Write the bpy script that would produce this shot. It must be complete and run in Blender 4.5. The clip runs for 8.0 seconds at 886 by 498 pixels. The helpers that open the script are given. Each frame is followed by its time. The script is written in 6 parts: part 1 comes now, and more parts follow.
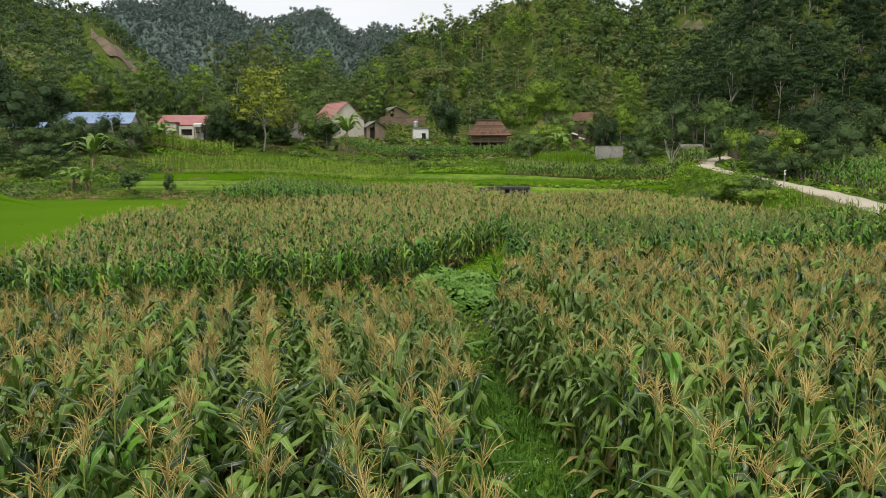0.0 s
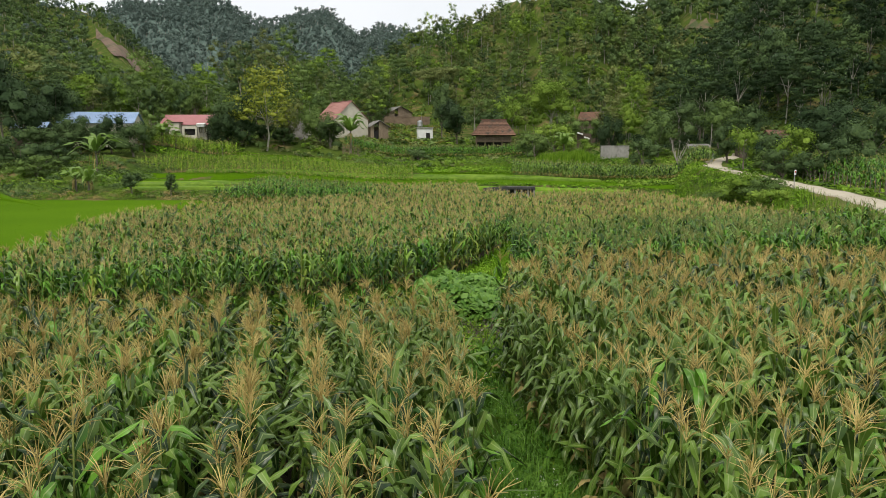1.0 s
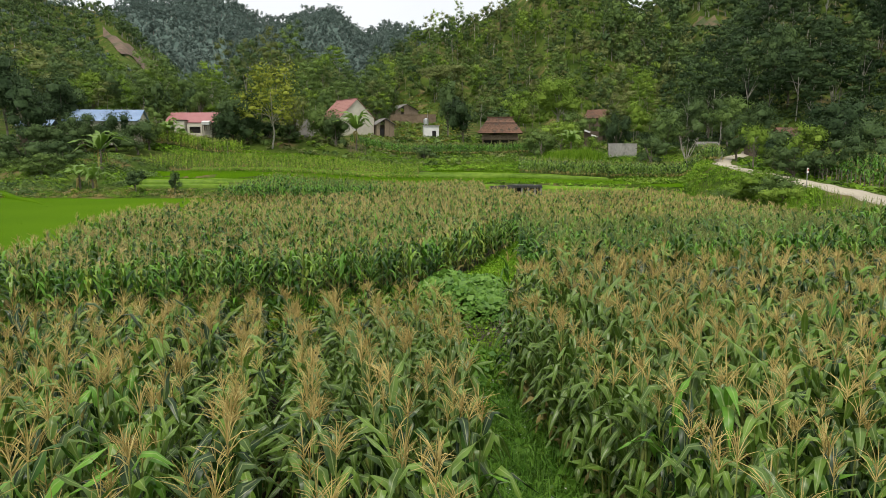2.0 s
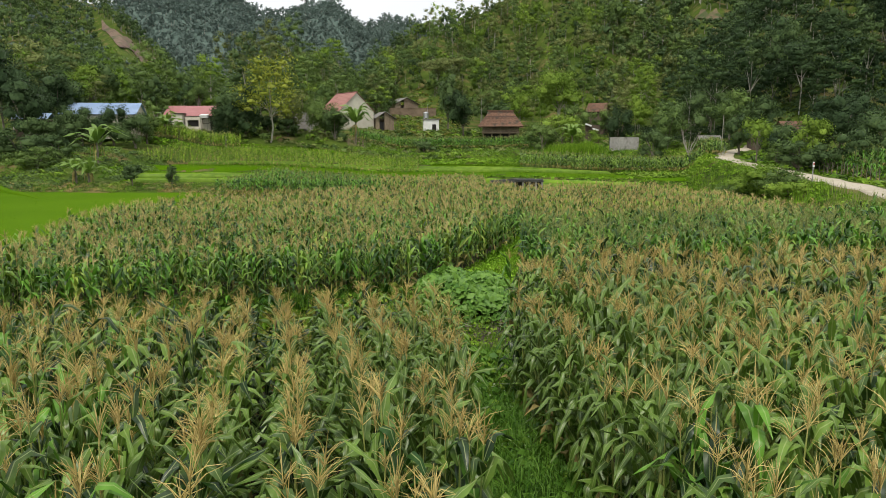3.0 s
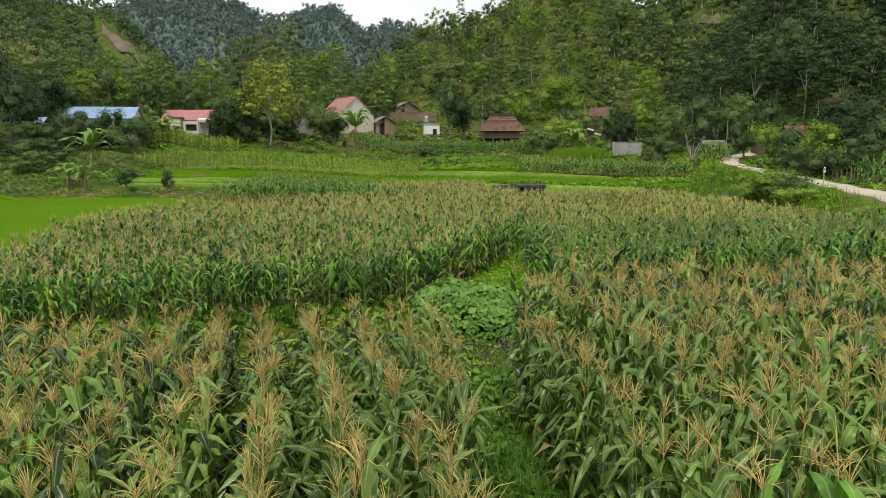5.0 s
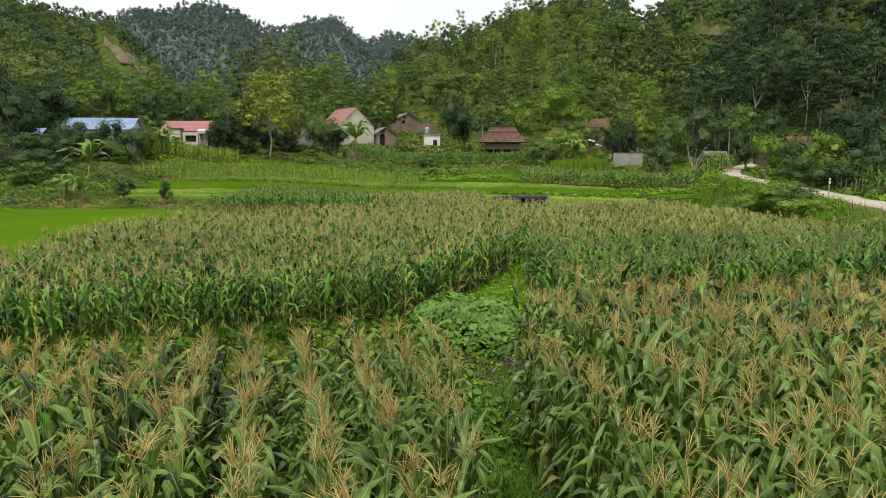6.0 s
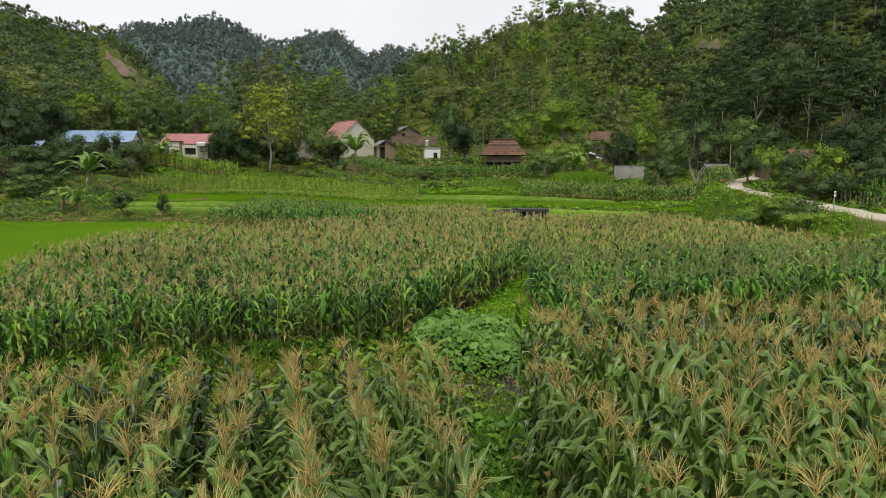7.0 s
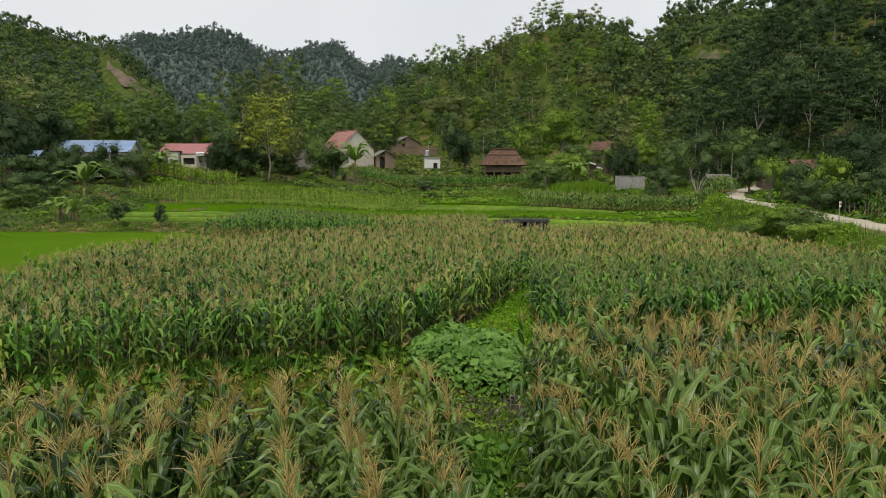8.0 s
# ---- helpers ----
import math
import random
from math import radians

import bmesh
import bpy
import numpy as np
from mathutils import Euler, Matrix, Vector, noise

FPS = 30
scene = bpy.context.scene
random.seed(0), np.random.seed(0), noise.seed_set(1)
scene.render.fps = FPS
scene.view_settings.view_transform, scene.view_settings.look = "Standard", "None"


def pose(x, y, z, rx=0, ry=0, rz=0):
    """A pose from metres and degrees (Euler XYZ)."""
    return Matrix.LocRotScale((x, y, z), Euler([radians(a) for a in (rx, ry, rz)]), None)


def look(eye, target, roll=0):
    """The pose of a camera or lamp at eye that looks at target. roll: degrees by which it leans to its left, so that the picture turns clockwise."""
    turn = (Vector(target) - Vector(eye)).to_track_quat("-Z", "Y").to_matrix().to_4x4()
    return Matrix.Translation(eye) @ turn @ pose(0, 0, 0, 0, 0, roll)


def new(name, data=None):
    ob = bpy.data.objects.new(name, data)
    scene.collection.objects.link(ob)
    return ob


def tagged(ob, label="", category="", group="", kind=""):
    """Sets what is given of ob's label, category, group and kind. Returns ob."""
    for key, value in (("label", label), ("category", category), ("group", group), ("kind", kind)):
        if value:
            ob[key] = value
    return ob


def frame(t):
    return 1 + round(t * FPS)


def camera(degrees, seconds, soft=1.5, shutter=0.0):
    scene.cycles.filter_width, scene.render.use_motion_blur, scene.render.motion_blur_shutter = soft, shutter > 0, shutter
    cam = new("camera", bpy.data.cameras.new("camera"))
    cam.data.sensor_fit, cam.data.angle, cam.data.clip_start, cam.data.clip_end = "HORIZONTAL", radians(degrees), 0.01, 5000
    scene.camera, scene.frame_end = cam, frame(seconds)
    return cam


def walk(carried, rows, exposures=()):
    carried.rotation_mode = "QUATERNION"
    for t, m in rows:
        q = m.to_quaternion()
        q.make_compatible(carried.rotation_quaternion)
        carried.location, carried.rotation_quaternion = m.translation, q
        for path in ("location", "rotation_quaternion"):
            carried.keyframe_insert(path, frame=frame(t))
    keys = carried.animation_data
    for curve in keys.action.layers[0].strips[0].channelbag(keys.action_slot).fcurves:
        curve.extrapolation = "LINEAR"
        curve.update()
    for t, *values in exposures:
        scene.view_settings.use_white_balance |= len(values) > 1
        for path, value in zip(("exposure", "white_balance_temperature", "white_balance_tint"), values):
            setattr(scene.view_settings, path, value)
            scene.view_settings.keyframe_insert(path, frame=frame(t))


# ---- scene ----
cam = camera(65.4, 8.0, soft=0.7)
METRES, EYE, TILT, LEAN, TURN = 5.6, 4.8, -8.0, 0.0, 0.0
ROWS = [
    (0.0, 0.0, 0.0, 0.0, -0.0, 0.0, -0.0),
    (0.5, 0.004, 0.0642, 0.0059, 0.02, -0.0, -0.01),
    (1.0, 0.0077, 0.1366, 0.0129, 0.37, 0.0, -0.05),
    (1.5, 0.0102, 0.1982, 0.0188, 0.84, 0.02, -0.1),
    (3.0, 0.0147, 0.3934, 0.0387, 0.9, -0.65, -0.14),
    (3.5, 0.0155, 0.4512, 0.045, 0.91, -0.64, -0.16),
    (4.0, 0.0153, 0.5154, 0.0541, 0.92, -0.59, -0.18),
    (5.5, 0.0166, 0.6934, 0.0772, 0.98, 0.11, -0.19),
    (6.0, 0.0177, 0.7551, 0.0839, 1.0, 0.64, -0.19),
    (6.5, 0.0179, 0.8127, 0.0911, 1.01, 1.14, -0.2),
    (7.0, 0.0187, 0.8745, 0.1003, 1.03, 1.69, -0.21),
    (7.5, 0.0194, 0.9318, 0.1083, 1.03, 2.21, -0.24),
    (8.0, 0.0201, 0.9928, 0.1157, 1.03, 2.52, -0.24),
]
EXPOSURES = [(0.0, 0.0), (3.5, 0.12), (5.5, 0.12), (6.5, 0.04), (7.0, -0.06), (8.0, -0.27)]
walk(cam, [(t, pose(0, 0, EYE, TILT, LEAN, TURN) @ pose(METRES * x, METRES * y, METRES * z, 90 + pitch, roll, yaw)) for t, x, y, z, yaw, pitch, roll in ROWS], EXPOSURES)

# ---- daylight: bright overcast sky with a weak broad sun ----
SUN_EL, SUN_AZ = 62.0, 196.0
world = bpy.data.worlds.new("overcast_sky")
world.use_nodes = True
scene.world = world
wn, wl = world.node_tree.nodes, world.node_tree.links
sky = wn.new("ShaderNodeTexSky")
sky.sky_type, sky.sun_disc = "NISHITA", False
sky.sun_elevation, sky.sun_rotation = radians(SUN_EL), radians(SUN_AZ)
gain = wn.new("ShaderNodeVectorMath")
gain.operation = "SCALE"
gain.inputs["Scale"].default_value = 0.11
wl.new(sky.outputs["Color"], gain.inputs[0])
coord, cloud, ramp = wn.new("ShaderNodeTexCoord"), wn.new("ShaderNodeTexNoise"), wn.new("ShaderNodeValToRGB")
cloud.inputs["Scale"].default_value, cloud.inputs["Detail"].default_value = 2.2, 5.0
ramp.color_ramp.elements[0].position, ramp.color_ramp.elements[1].position = 0.3, 0.7
ramp.color_ramp.elements[0].color = (0.96, 0.98, 1.0, 1)
ramp.color_ramp.elements[1].color = (1.09, 1.10, 1.105, 1)
wl.new(coord.outputs["Generated"], cloud.inputs["Vector"])
wl.new(cloud.outputs["Fac"], ramp.inputs["Fac"])
blend = wn.new("ShaderNodeMix")
blend.data_type = "RGBA"
blend.inputs["Factor"].default_value = 0.88
wl.new(gain.outputs[0], blend.inputs["A"])
wl.new(ramp.outputs["Color"], blend.inputs["B"])
wl.new(blend.outputs["Result"], wn["Background"].inputs["Color"])
wn["Background"].inputs["Strength"].default_value = 1.0
sun = new("sun", bpy.data.lights.new("sun", "SUN"))
sun.data.energy, sun.data.angle, sun.data.color = 2.4, radians(11), (1.0, 0.94, 0.83)
sun_way = Vector((math.sin(radians(SUN_AZ)) * math.cos(radians(SUN_EL)), math.cos(radians(SUN_AZ)) * math.cos(radians(SUN_EL)), math.sin(radians(SUN_EL))))
sun.matrix_world = look(sun_way * 50, (0, 0, 0))


# ---- materials ----
def surface(name, col, col2, rough=0.8, scale=4.0, bump=0.3, metal=0.0, island=0.0, thin=0.0, big=0.12, gloss=0.3, dirt=None, rib=False):
    """Two-scale procedural surface. island: spread by loose piece; thin: share of light that passes through; rib: a pale midrib along strap leaves."""
    m = bpy.data.materials.new(name)
    m.use_nodes = True
    n, l = m.node_tree.nodes, m.node_tree.links
    p, out = n["Principled BSDF"], n["Material Output"]
    p.inputs["Roughness"].default_value, p.inputs["Metallic"].default_value = rough, metal
    p.inputs["Specular IOR Level"].default_value = gloss
    geo = n.new("ShaderNodeNewGeometry")
    fine, wide = n.new("ShaderNodeTexNoise"), n.new("ShaderNodeTexNoise")
    fine.inputs["Scale"].default_value, fine.inputs["Detail"].default_value = scale, 4.0
    wide.inputs["Scale"].default_value, wide.inputs["Detail"].default_value = big, 3.0
    l.new(geo.outputs["Position"], fine.inputs["Vector"])
    l.new(geo.outputs["Position"], wide.inputs["Vector"])
    add = n.new("ShaderNodeMath")
    add.operation = "ADD"
    l.new(fine.outputs["Fac"], add.inputs[0])
    l.new(wide.outputs["Fac"], add.inputs[1])
    fac = add.outputs[0]
    if island:
        spread = n.new("ShaderNodeMath")
        spread.operation, spread.inputs[1].default_value, spread.inputs[2].default_value = "MULTIPLY_ADD", island, -island / 2
        l.new(geo.outputs["Random Per Island"], spread.inputs[0])
        more = n.new("ShaderNodeMath")
        more.operation = "ADD"
        l.new(fac, more.inputs[0])
        l.new(spread.outputs[0], more.inputs[1])
        fac = more.outputs[0]
    own, more2 = n.new("ShaderNodeAttribute"), n.new("ShaderNodeMath")
    own.attribute_name, more2.operation, more2.inputs[1].default_value = "tone", "MULTIPLY_ADD", 0.65
    l.new(own.outputs["Fac"], more2.inputs[0])
    l.new(fac, more2.inputs[2])
    fac = more2.outputs[0]
    reach = n.new("ShaderNodeMapRange")
    reach.inputs["From Min"].default_value, reach.inputs["From Max"].default_value = 0.65, 1.35
    l.new(fac, reach.inputs["Value"])
    mix = n.new("ShaderNodeMix")
    mix.data_type = "RGBA"
    mix.inputs["A"].default_value, mix.inputs["B"].default_value = (*col, 1), (*col2, 1)
    l.new(reach.outputs["Result"], mix.inputs["Factor"])
    colour = mix.outputs["Result"]
    if dirt:
        spots = n.new("ShaderNodeTexNoise")
        spots.inputs["Scale"].default_value, spots.inputs["Detail"].default_value = dirt[1], 6.0
        l.new(geo.outputs["Position"], spots.inputs["Vector"])
        cut = n.new("ShaderNodeMapRange")
        cut.inputs["From Min"].default_value, cut.inputs["From Max"].default_value = dirt[2], dirt[2] + 0.15
        l.new(spots.outputs["Fac"], cut.inputs["Value"])
        stain = n.new("ShaderNodeMix")
        stain.data_type = "RGBA"
        l.new(cut.outputs["Result"], stain.inputs["Factor"])
        l.new(colour, stain.inputs["A"])
        stain.inputs["B"].default_value = (*dirt[0], 1)
        colour = stain.outputs["Result"]
    if rib:
        line, edge, pale = n.new("ShaderNodeAttribute"), n.new("ShaderNodeMapRange"), n.new("ShaderNodeMix")
        line.attribute_name, pale.data_type = "rib", "RGBA"
        edge.inputs["From Min"].default_value, edge.inputs["From Max"].default_value = 0.84, 0.93
        edge.inputs["To Max"].default_value = 0.55
        l.new(line.outputs["Fac"], edge.inputs["Value"])
        l.new(edge.outputs["Result"], pale.inputs["Factor"])
        l.new(colour, pale.inputs["A"])
        pale.inputs["B"].default_value = (0.36, 0.42, 0.17, 1)
        colour = pale.outputs["Result"]
    l.new(colour, p.inputs["Base Color"])
    if bump:
        b = n.new("ShaderNodeBump")
        b.inputs["Strength"].default_value, b.inputs["Distance"].default_value = bump, 0.3 / scale
        l.new(fine.outputs["Fac"], b.inputs["Height"])
        l.new(b.outputs["Normal"], p.inputs["Normal"])
    if thin:
        t, s = n.new("ShaderNodeBsdfTranslucent"), n.new("ShaderNodeMixShader")
        l.new(colour, t.inputs["Color"])
        s.inputs["Fac"].default_value = thin
        l.new(p.outputs["BSDF"], s.inputs[1])
        l.new(t.outputs["BSDF"], s.inputs[2])
        l.new(s.outputs["Shader"], out.inputs["Surface"])
    return m


def leafy(name, dark, light, thin=0.15, rough=0.6, gloss=0.08, big=0.15, scale=1.5, island=0.55, rib=False, bump=0.0):
    return surface(name, dark, light, rough, scale, bump, 0.0, island, thin, big, gloss, rib=rib)


CORN_LEAF = leafy("corn_leaf", (0.011, 0.037, 0.004), (0.150, 0.256, 0.034), 0.20, 0.40, 0.46, 0.3, 3.0, 1.0, True)
CORN_LEAF_FRESH = leafy("corn_leaf_fresh", (0.020, 0.068, 0.006), (0.135, 0.310, 0.030), 0.24, 0.42, 0.34, 0.3, 3.0, 1.0, True)
CORN_LEAF_PALE = leafy("corn_leaf_pale", (0.020, 0.060, 0.006), (0.200, 0.330, 0.046), 0.22, 0.4, 0.35, 0.3, 3.0, 1.0)
CORN_LEAF_RIPE = leafy("corn_leaf_ripe", (0.045, 0.085, 0.008), (0.250, 0.330, 0.050), 0.18, 0.5, 0.2, 0.3, 3.0, 1.0)
CORN_DRY = leafy("corn_dry_leaf", (0.200, 0.163, 0.055), (0.400, 0.325, 0.120), 0.2, 0.7, 0.2)
CORN_STALK = leafy("corn_stalk", (0.14, 0.19, 0.04), (0.32, 0.34, 0.10), 0.0, 0.5, 0.3)
TASSEL = leafy("corn_tassel", (0.40, 0.298, 0.098), (0.68, 0.540, 0.210), 0.2, 0.8, 0.15)
TASSEL_DULL = leafy("corn_tassel_faded", (0.33, 0.257, 0.100), (0.56, 0.457, 0.205), 0.2, 0.8, 0.15)
TASSEL_GREEN = leafy("corn_tassel_green", (0.15, 0.19, 0.055), (0.33, 0.33, 0.12), 0.2, 0.7, 0.2)
GRASS = leafy("grass", (0.085, 0.185, 0.010), (0.240, 0.390, 0.036), 0.3, 0.55)
GRASS_LANE = leafy("lane_grass", (0.045, 0.130, 0.012), (0.150, 0.300, 0.036), 0.3, 0.5, 0.2)
GRASS_YELLOW = leafy("yellow_grass", (0.120, 0.130, 0.020), (0.270, 0.260, 0.060), 0.3, 0.6)
GRASS_BRIGHT = leafy("bright_lane_grass", (0.110, 0.260, 0.010), (0.290, 0.500, 0.045), 0.25, 0.6)
TERRACE_LEAF = leafy("young_corn_leaf", (0.080, 0.160, 0.012), (0.240, 0.360, 0.036), 0.15, 0.6, 0.1)
RICE = leafy("rice_blades", (0.048, 0.120, 0.003), (0.105, 0.200, 0.006), 0.5, 0.8, 0.02, 0.08, 0.6, 0.5)
WEED = leafy("weed_leaf", (0.058, 0.128, 0.012), (0.198, 0.310, 0.036), 0.25)
BEAN = leafy("bean_leaf", (0.060, 0.160, 0.018), (0.180, 0.330, 0.050), 0.25, 0.5, 0.35)
CROWNS = [leafy("crown_mid_green", (0.070, 0.118, 0.034), (0.165, 0.245, 0.062), island=0.4, bump=0.5),
          leafy("crown_deep_green", (0.048, 0.084, 0.032), (0.110, 0.168, 0.056), island=0.4, bump=0.5),
          leafy("crown_fresh_green", (0.105, 0.185, 0.022), (0.230, 0.335, 0.050), island=0.4, bump=0.5),
          leafy("crown_olive", (0.105, 0.130, 0.042), (0.210, 0.245, 0.080), island=0.4, bump=0.5),
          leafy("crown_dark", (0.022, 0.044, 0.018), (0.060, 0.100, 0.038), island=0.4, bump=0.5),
          leafy("crown_yellow_green", (0.150, 0.190, 0.020), (0.330, 0.370, 0.055), island=0.4, bump=0.5),
          # pale blue-green: the haze over distant hills is put into this leaf colour
          leafy("crown_far_hazed", (0.098, 0.142, 0.122), (0.150, 0.200, 0.170), island=0.2, bump=0.3)]
# far ground takes the same haze tint, so gaps between trees stay pale
FAR_CANOPY = surface("far_canopy_hazed", (0.070, 0.106, 0.090), (0.130, 0.178, 0.150), 0.95, 0.14, 1.0, big=0.02, gloss=0.03)
# brown soil with green patches, base colour darkened to deepen shade between plants
FIELD_SOIL = surface("shaded_field_soil", (0.020, 0.016, 0.010), (0.055, 0.043, 0.026), 0.95, 3.0, 0.7, dirt=((0.05, 0.08, 0.02), 0.6, 0.56))
SOIL_DULL = surface("weedy_brown_soil", (0.075, 0.062, 0.030), (0.18, 0.135, 0.075), 0.95, 0.9, 0.8, dirt=((0.05, 0.075, 0.02), 0.15, 0.5))
BARK = surface("bark", (0.09, 0.075, 0.055), (0.24, 0.21, 0.17), 0.9, 6.0, 0.6)
BARK_PALE = surface("pale_bark", (0.22, 0.20, 0.17), (0.46, 0.43, 0.37), 0.9, 5.0, 0.5)
GROUND = surface("weedy_ground", (0.028, 0.056, 0.009), (0.088, 0.125, 0.020), 0.95, 2.2, 0.8, dirt=((0.16, 0.125, 0.055), 0.25, 0.53), gloss=0.05)
SOIL = surface("bare_soil", (0.13, 0.095, 0.065), (0.27, 0.20, 0.14), 0.95, 0.9, 0.8, dirt=((0.08, 0.10, 0.03), 0.12, 0.56))
SOIL_RED = surface("reddish_brown_soil", (0.10, 0.070, 0.050), (0.20, 0.140, 0.100), 0.95, 0.35, 1.0, dirt=((0.06, 0.075, 0.03), 0.10, 0.5))
PATH_DIRT = surface("pale_concrete_road", (0.33, 0.29, 0.215), (0.47, 0.42, 0.33), 0.9, 3.0, 0.4, dirt=((0.30, 0.25, 0.18), 0.8, 0.62))
PADDY = surface("paddy_floor", (0.042, 0.105, 0.002), (0.090, 0.172, 0.004), 0.95, 9.0, 0.6, big=0.06, gloss=0.02)
TILE = surface("red_clay_tile", (0.20, 0.092, 0.078), (0.34, 0.175, 0.150), 0.8, 3.0, 0.3, island=0.5, dirt=((0.15, 0.07, 0.05), 0.7, 0.6))
TILE_PINK = surface("faded_red_sheet", (0.31, 0.125, 0.125), (0.42, 0.195, 0.195), 0.6, 1.5, 0.1, dirt=((0.30, 0.13, 0.11), 0.5, 0.6))
TILE_BROWN = surface("weathered_brown_tile", (0.070, 0.040, 0.027), (0.175, 0.098, 0.064), 0.9, 2.5, 0.4, island=0.7, dirt=((0.06, 0.048, 0.036), 0.9, 0.52))
BLUE_SHEET = surface("blue_steel_sheet", (0.17, 0.25, 0.40), (0.30, 0.40, 0.56), 0.45, 1.2, 0.05, dirt=((0.32, 0.34, 0.38), 0.4, 0.62))
GREY_SHEET = surface("grey_fibre_sheet", (0.13, 0.12, 0.11), (0.26, 0.25, 0.23), 0.9, 2.0, 0.3)
PLASTER = surface("cream_plaster", (0.46, 0.42, 0.34), (0.64, 0.60, 0.51), 0.9, 1.2, 0.15, dirt=((0.30, 0.27, 0.21), 0.6, 0.62))
WHITE = surface("white_paint", (0.66, 0.66, 0.64), (0.80, 0.80, 0.78), 0.7, 1.5, 0.1, dirt=((0.42, 0.40, 0.36), 0.7, 0.64))
CONCRETE = surface("grey_concrete", (0.20, 0.19, 0.175), (0.38, 0.365, 0.34), 0.92, 2.5, 0.4, dirt=((0.11, 0.11, 0.09), 0.6, 0.58))
CONCRETE_DARK = surface("wet_dark_concrete", (0.035, 0.035, 0.032), (0.085, 0.085, 0.08), 0.85, 2.5, 0.4, dirt=((0.16, 0.16, 0.15), 1.1, 0.62))
WOOD = surface("weathered_wood", (0.13, 0.095, 0.065), (0.30, 0.235, 0.165), 0.9, 5.0, 0.5, island=0.6)
WOOD_DARK = surface("dark_wood", (0.05, 0.038, 0.028), (0.12, 0.09, 0.065), 0.9, 5.0, 0.5, island=0.5)
# near-black colour that stands in for the shade inside rooms and openings
DARK = surface("unlit_interior_black", (0.012, 0.011, 0.010), (0.028, 0.026, 0.024), 0.9, 3.0, 0.0)
STEEL = surface("brushed_steel", (0.55, 0.56, 0.58), (0.72, 0.73, 0.74), 0.35, 4.0, 0.05, metal=0.9)
SIGN_RED = surface("sign_red", (0.38, 0.05, 0.04), (0.48, 0.09, 0.07), 0.6, 6.0, 0.0)
BANANA = leafy("banana_leaf", (0.075, 0.155, 0.022), (0.220, 0.340, 0.060), 0.3, 0.45, 0.4)
PETAL = surface("white_petal", (0.7, 0.7, 0.66), (0.8, 0.8, 0.78), 0.7, 9.0, 0.0)


# ---- mesh helpers ----
def quads(name, v, f, mats, index=None, parent=None, smooth=False, tone=None, soft=None):
    """One mesh object from vertex and face arrays (all quads or all triangles). soft: rounded crown normals of leaves."""
    me = bpy.data.meshes.new(name)
    v, f = np.asarray(v, np.float32), np.asarray(f, np.int32)
    me.vertices.add(len(v))
    me.vertices.foreach_set("co", np.ascontiguousarray(v[:, :3]).ravel())
    if v.shape[1] == 4:
        me.attributes.new("rib", "FLOAT", "POINT").data.foreach_set("value", np.ascontiguousarray(v[:, 3]))
    if tone is not None:
        me.attributes.new("tone", "FLOAT", "POINT").data.foreach_set("value", np.asarray(tone, np.float32))
    me.loops.add(f.size)
    me.loops.foreach_set("vertex_index", f.ravel())
    me.polygons.add(len(f))
    me.polygons.foreach_set("loop_start", np.arange(0, f.size, f.shape[1], dtype=np.int32))
    for m in mats:
        me.materials.append(m)
    if index is not None:
        me.polygons.foreach_set("material_index", np.asarray(index, np.int32))
    if smooth:
        me.polygons.foreach_set("use_smooth", np.ones(len(f), bool))
    me.update(calc_edges=True)
    if soft is not None:
        me.polygons.foreach_set("use_smooth", np.ones(len(f), bool))
        me.normals_split_custom_set_from_vertices(np.asarray(soft, np.float32))
    ob = new(name, me)
    ob.parent = parent
    return ob


def part(name, bm, material, parent, label=""):
    me = bpy.data.meshes.new(name)
    bm.normal_update()
    bm.to_mesh(me)
    bm.free()
    me.materials.append(material)
    ob = new(name, me)
    ob.parent = parent
    return tagged(ob, label)


def box(bm, size, at, turn=None, bevel=0.0):
    """A block of that size, centred at a place."""
    made = bmesh.ops.create_cube(bm, size=1.0)["verts"]
    bmesh.ops.scale(bm, vec=size, verts=made)
    if bevel:
        edges = list({e for v in made for e in v.link_edges})
        made = list({v for g in bmesh.ops.bevel(bm, geom=edges, offset=bevel, segments=1, affect="EDGES")["faces"] for v in g.verts} | {v for v in made if v.is_valid})
    if turn is not None:
        bmesh.ops.rotate(bm, matrix=turn, verts=made, cent=(0, 0, 0))
    bmesh.ops.translate(bm, vec=at, verts=made)


def block(size, at, turn=None, bevel=0.02):
    bm = bmesh.new()
    box(bm, size, at, turn, bevel)
    return bm


def prism(outline, depth, axis="x", at=0.0):
    """A slab from an outline in the plane across an axis, that thick."""
    bm = bmesh.new()
    put = (lambda a, b, c: (c, a, b)) if axis == "x" else (lambda a, b, c: (a, c, b)) if axis == "y" else (lambda a, b, c: (a, b, c))
    low, high = [bm.verts.new(put(a, b, at - depth / 2)) for a, b in outline], [bm.verts.new(put(a, b, at + depth / 2)) for a, b in outline]
    bm.faces.new(low), bm.faces.new(high[::-1])
    for i in range(len(outline)):
        bm.faces.new((low[i], low[i - 1], high[i - 1], high[i]))
    bmesh.ops.recalc_face_normals(bm, faces=bm.faces)
    return bm


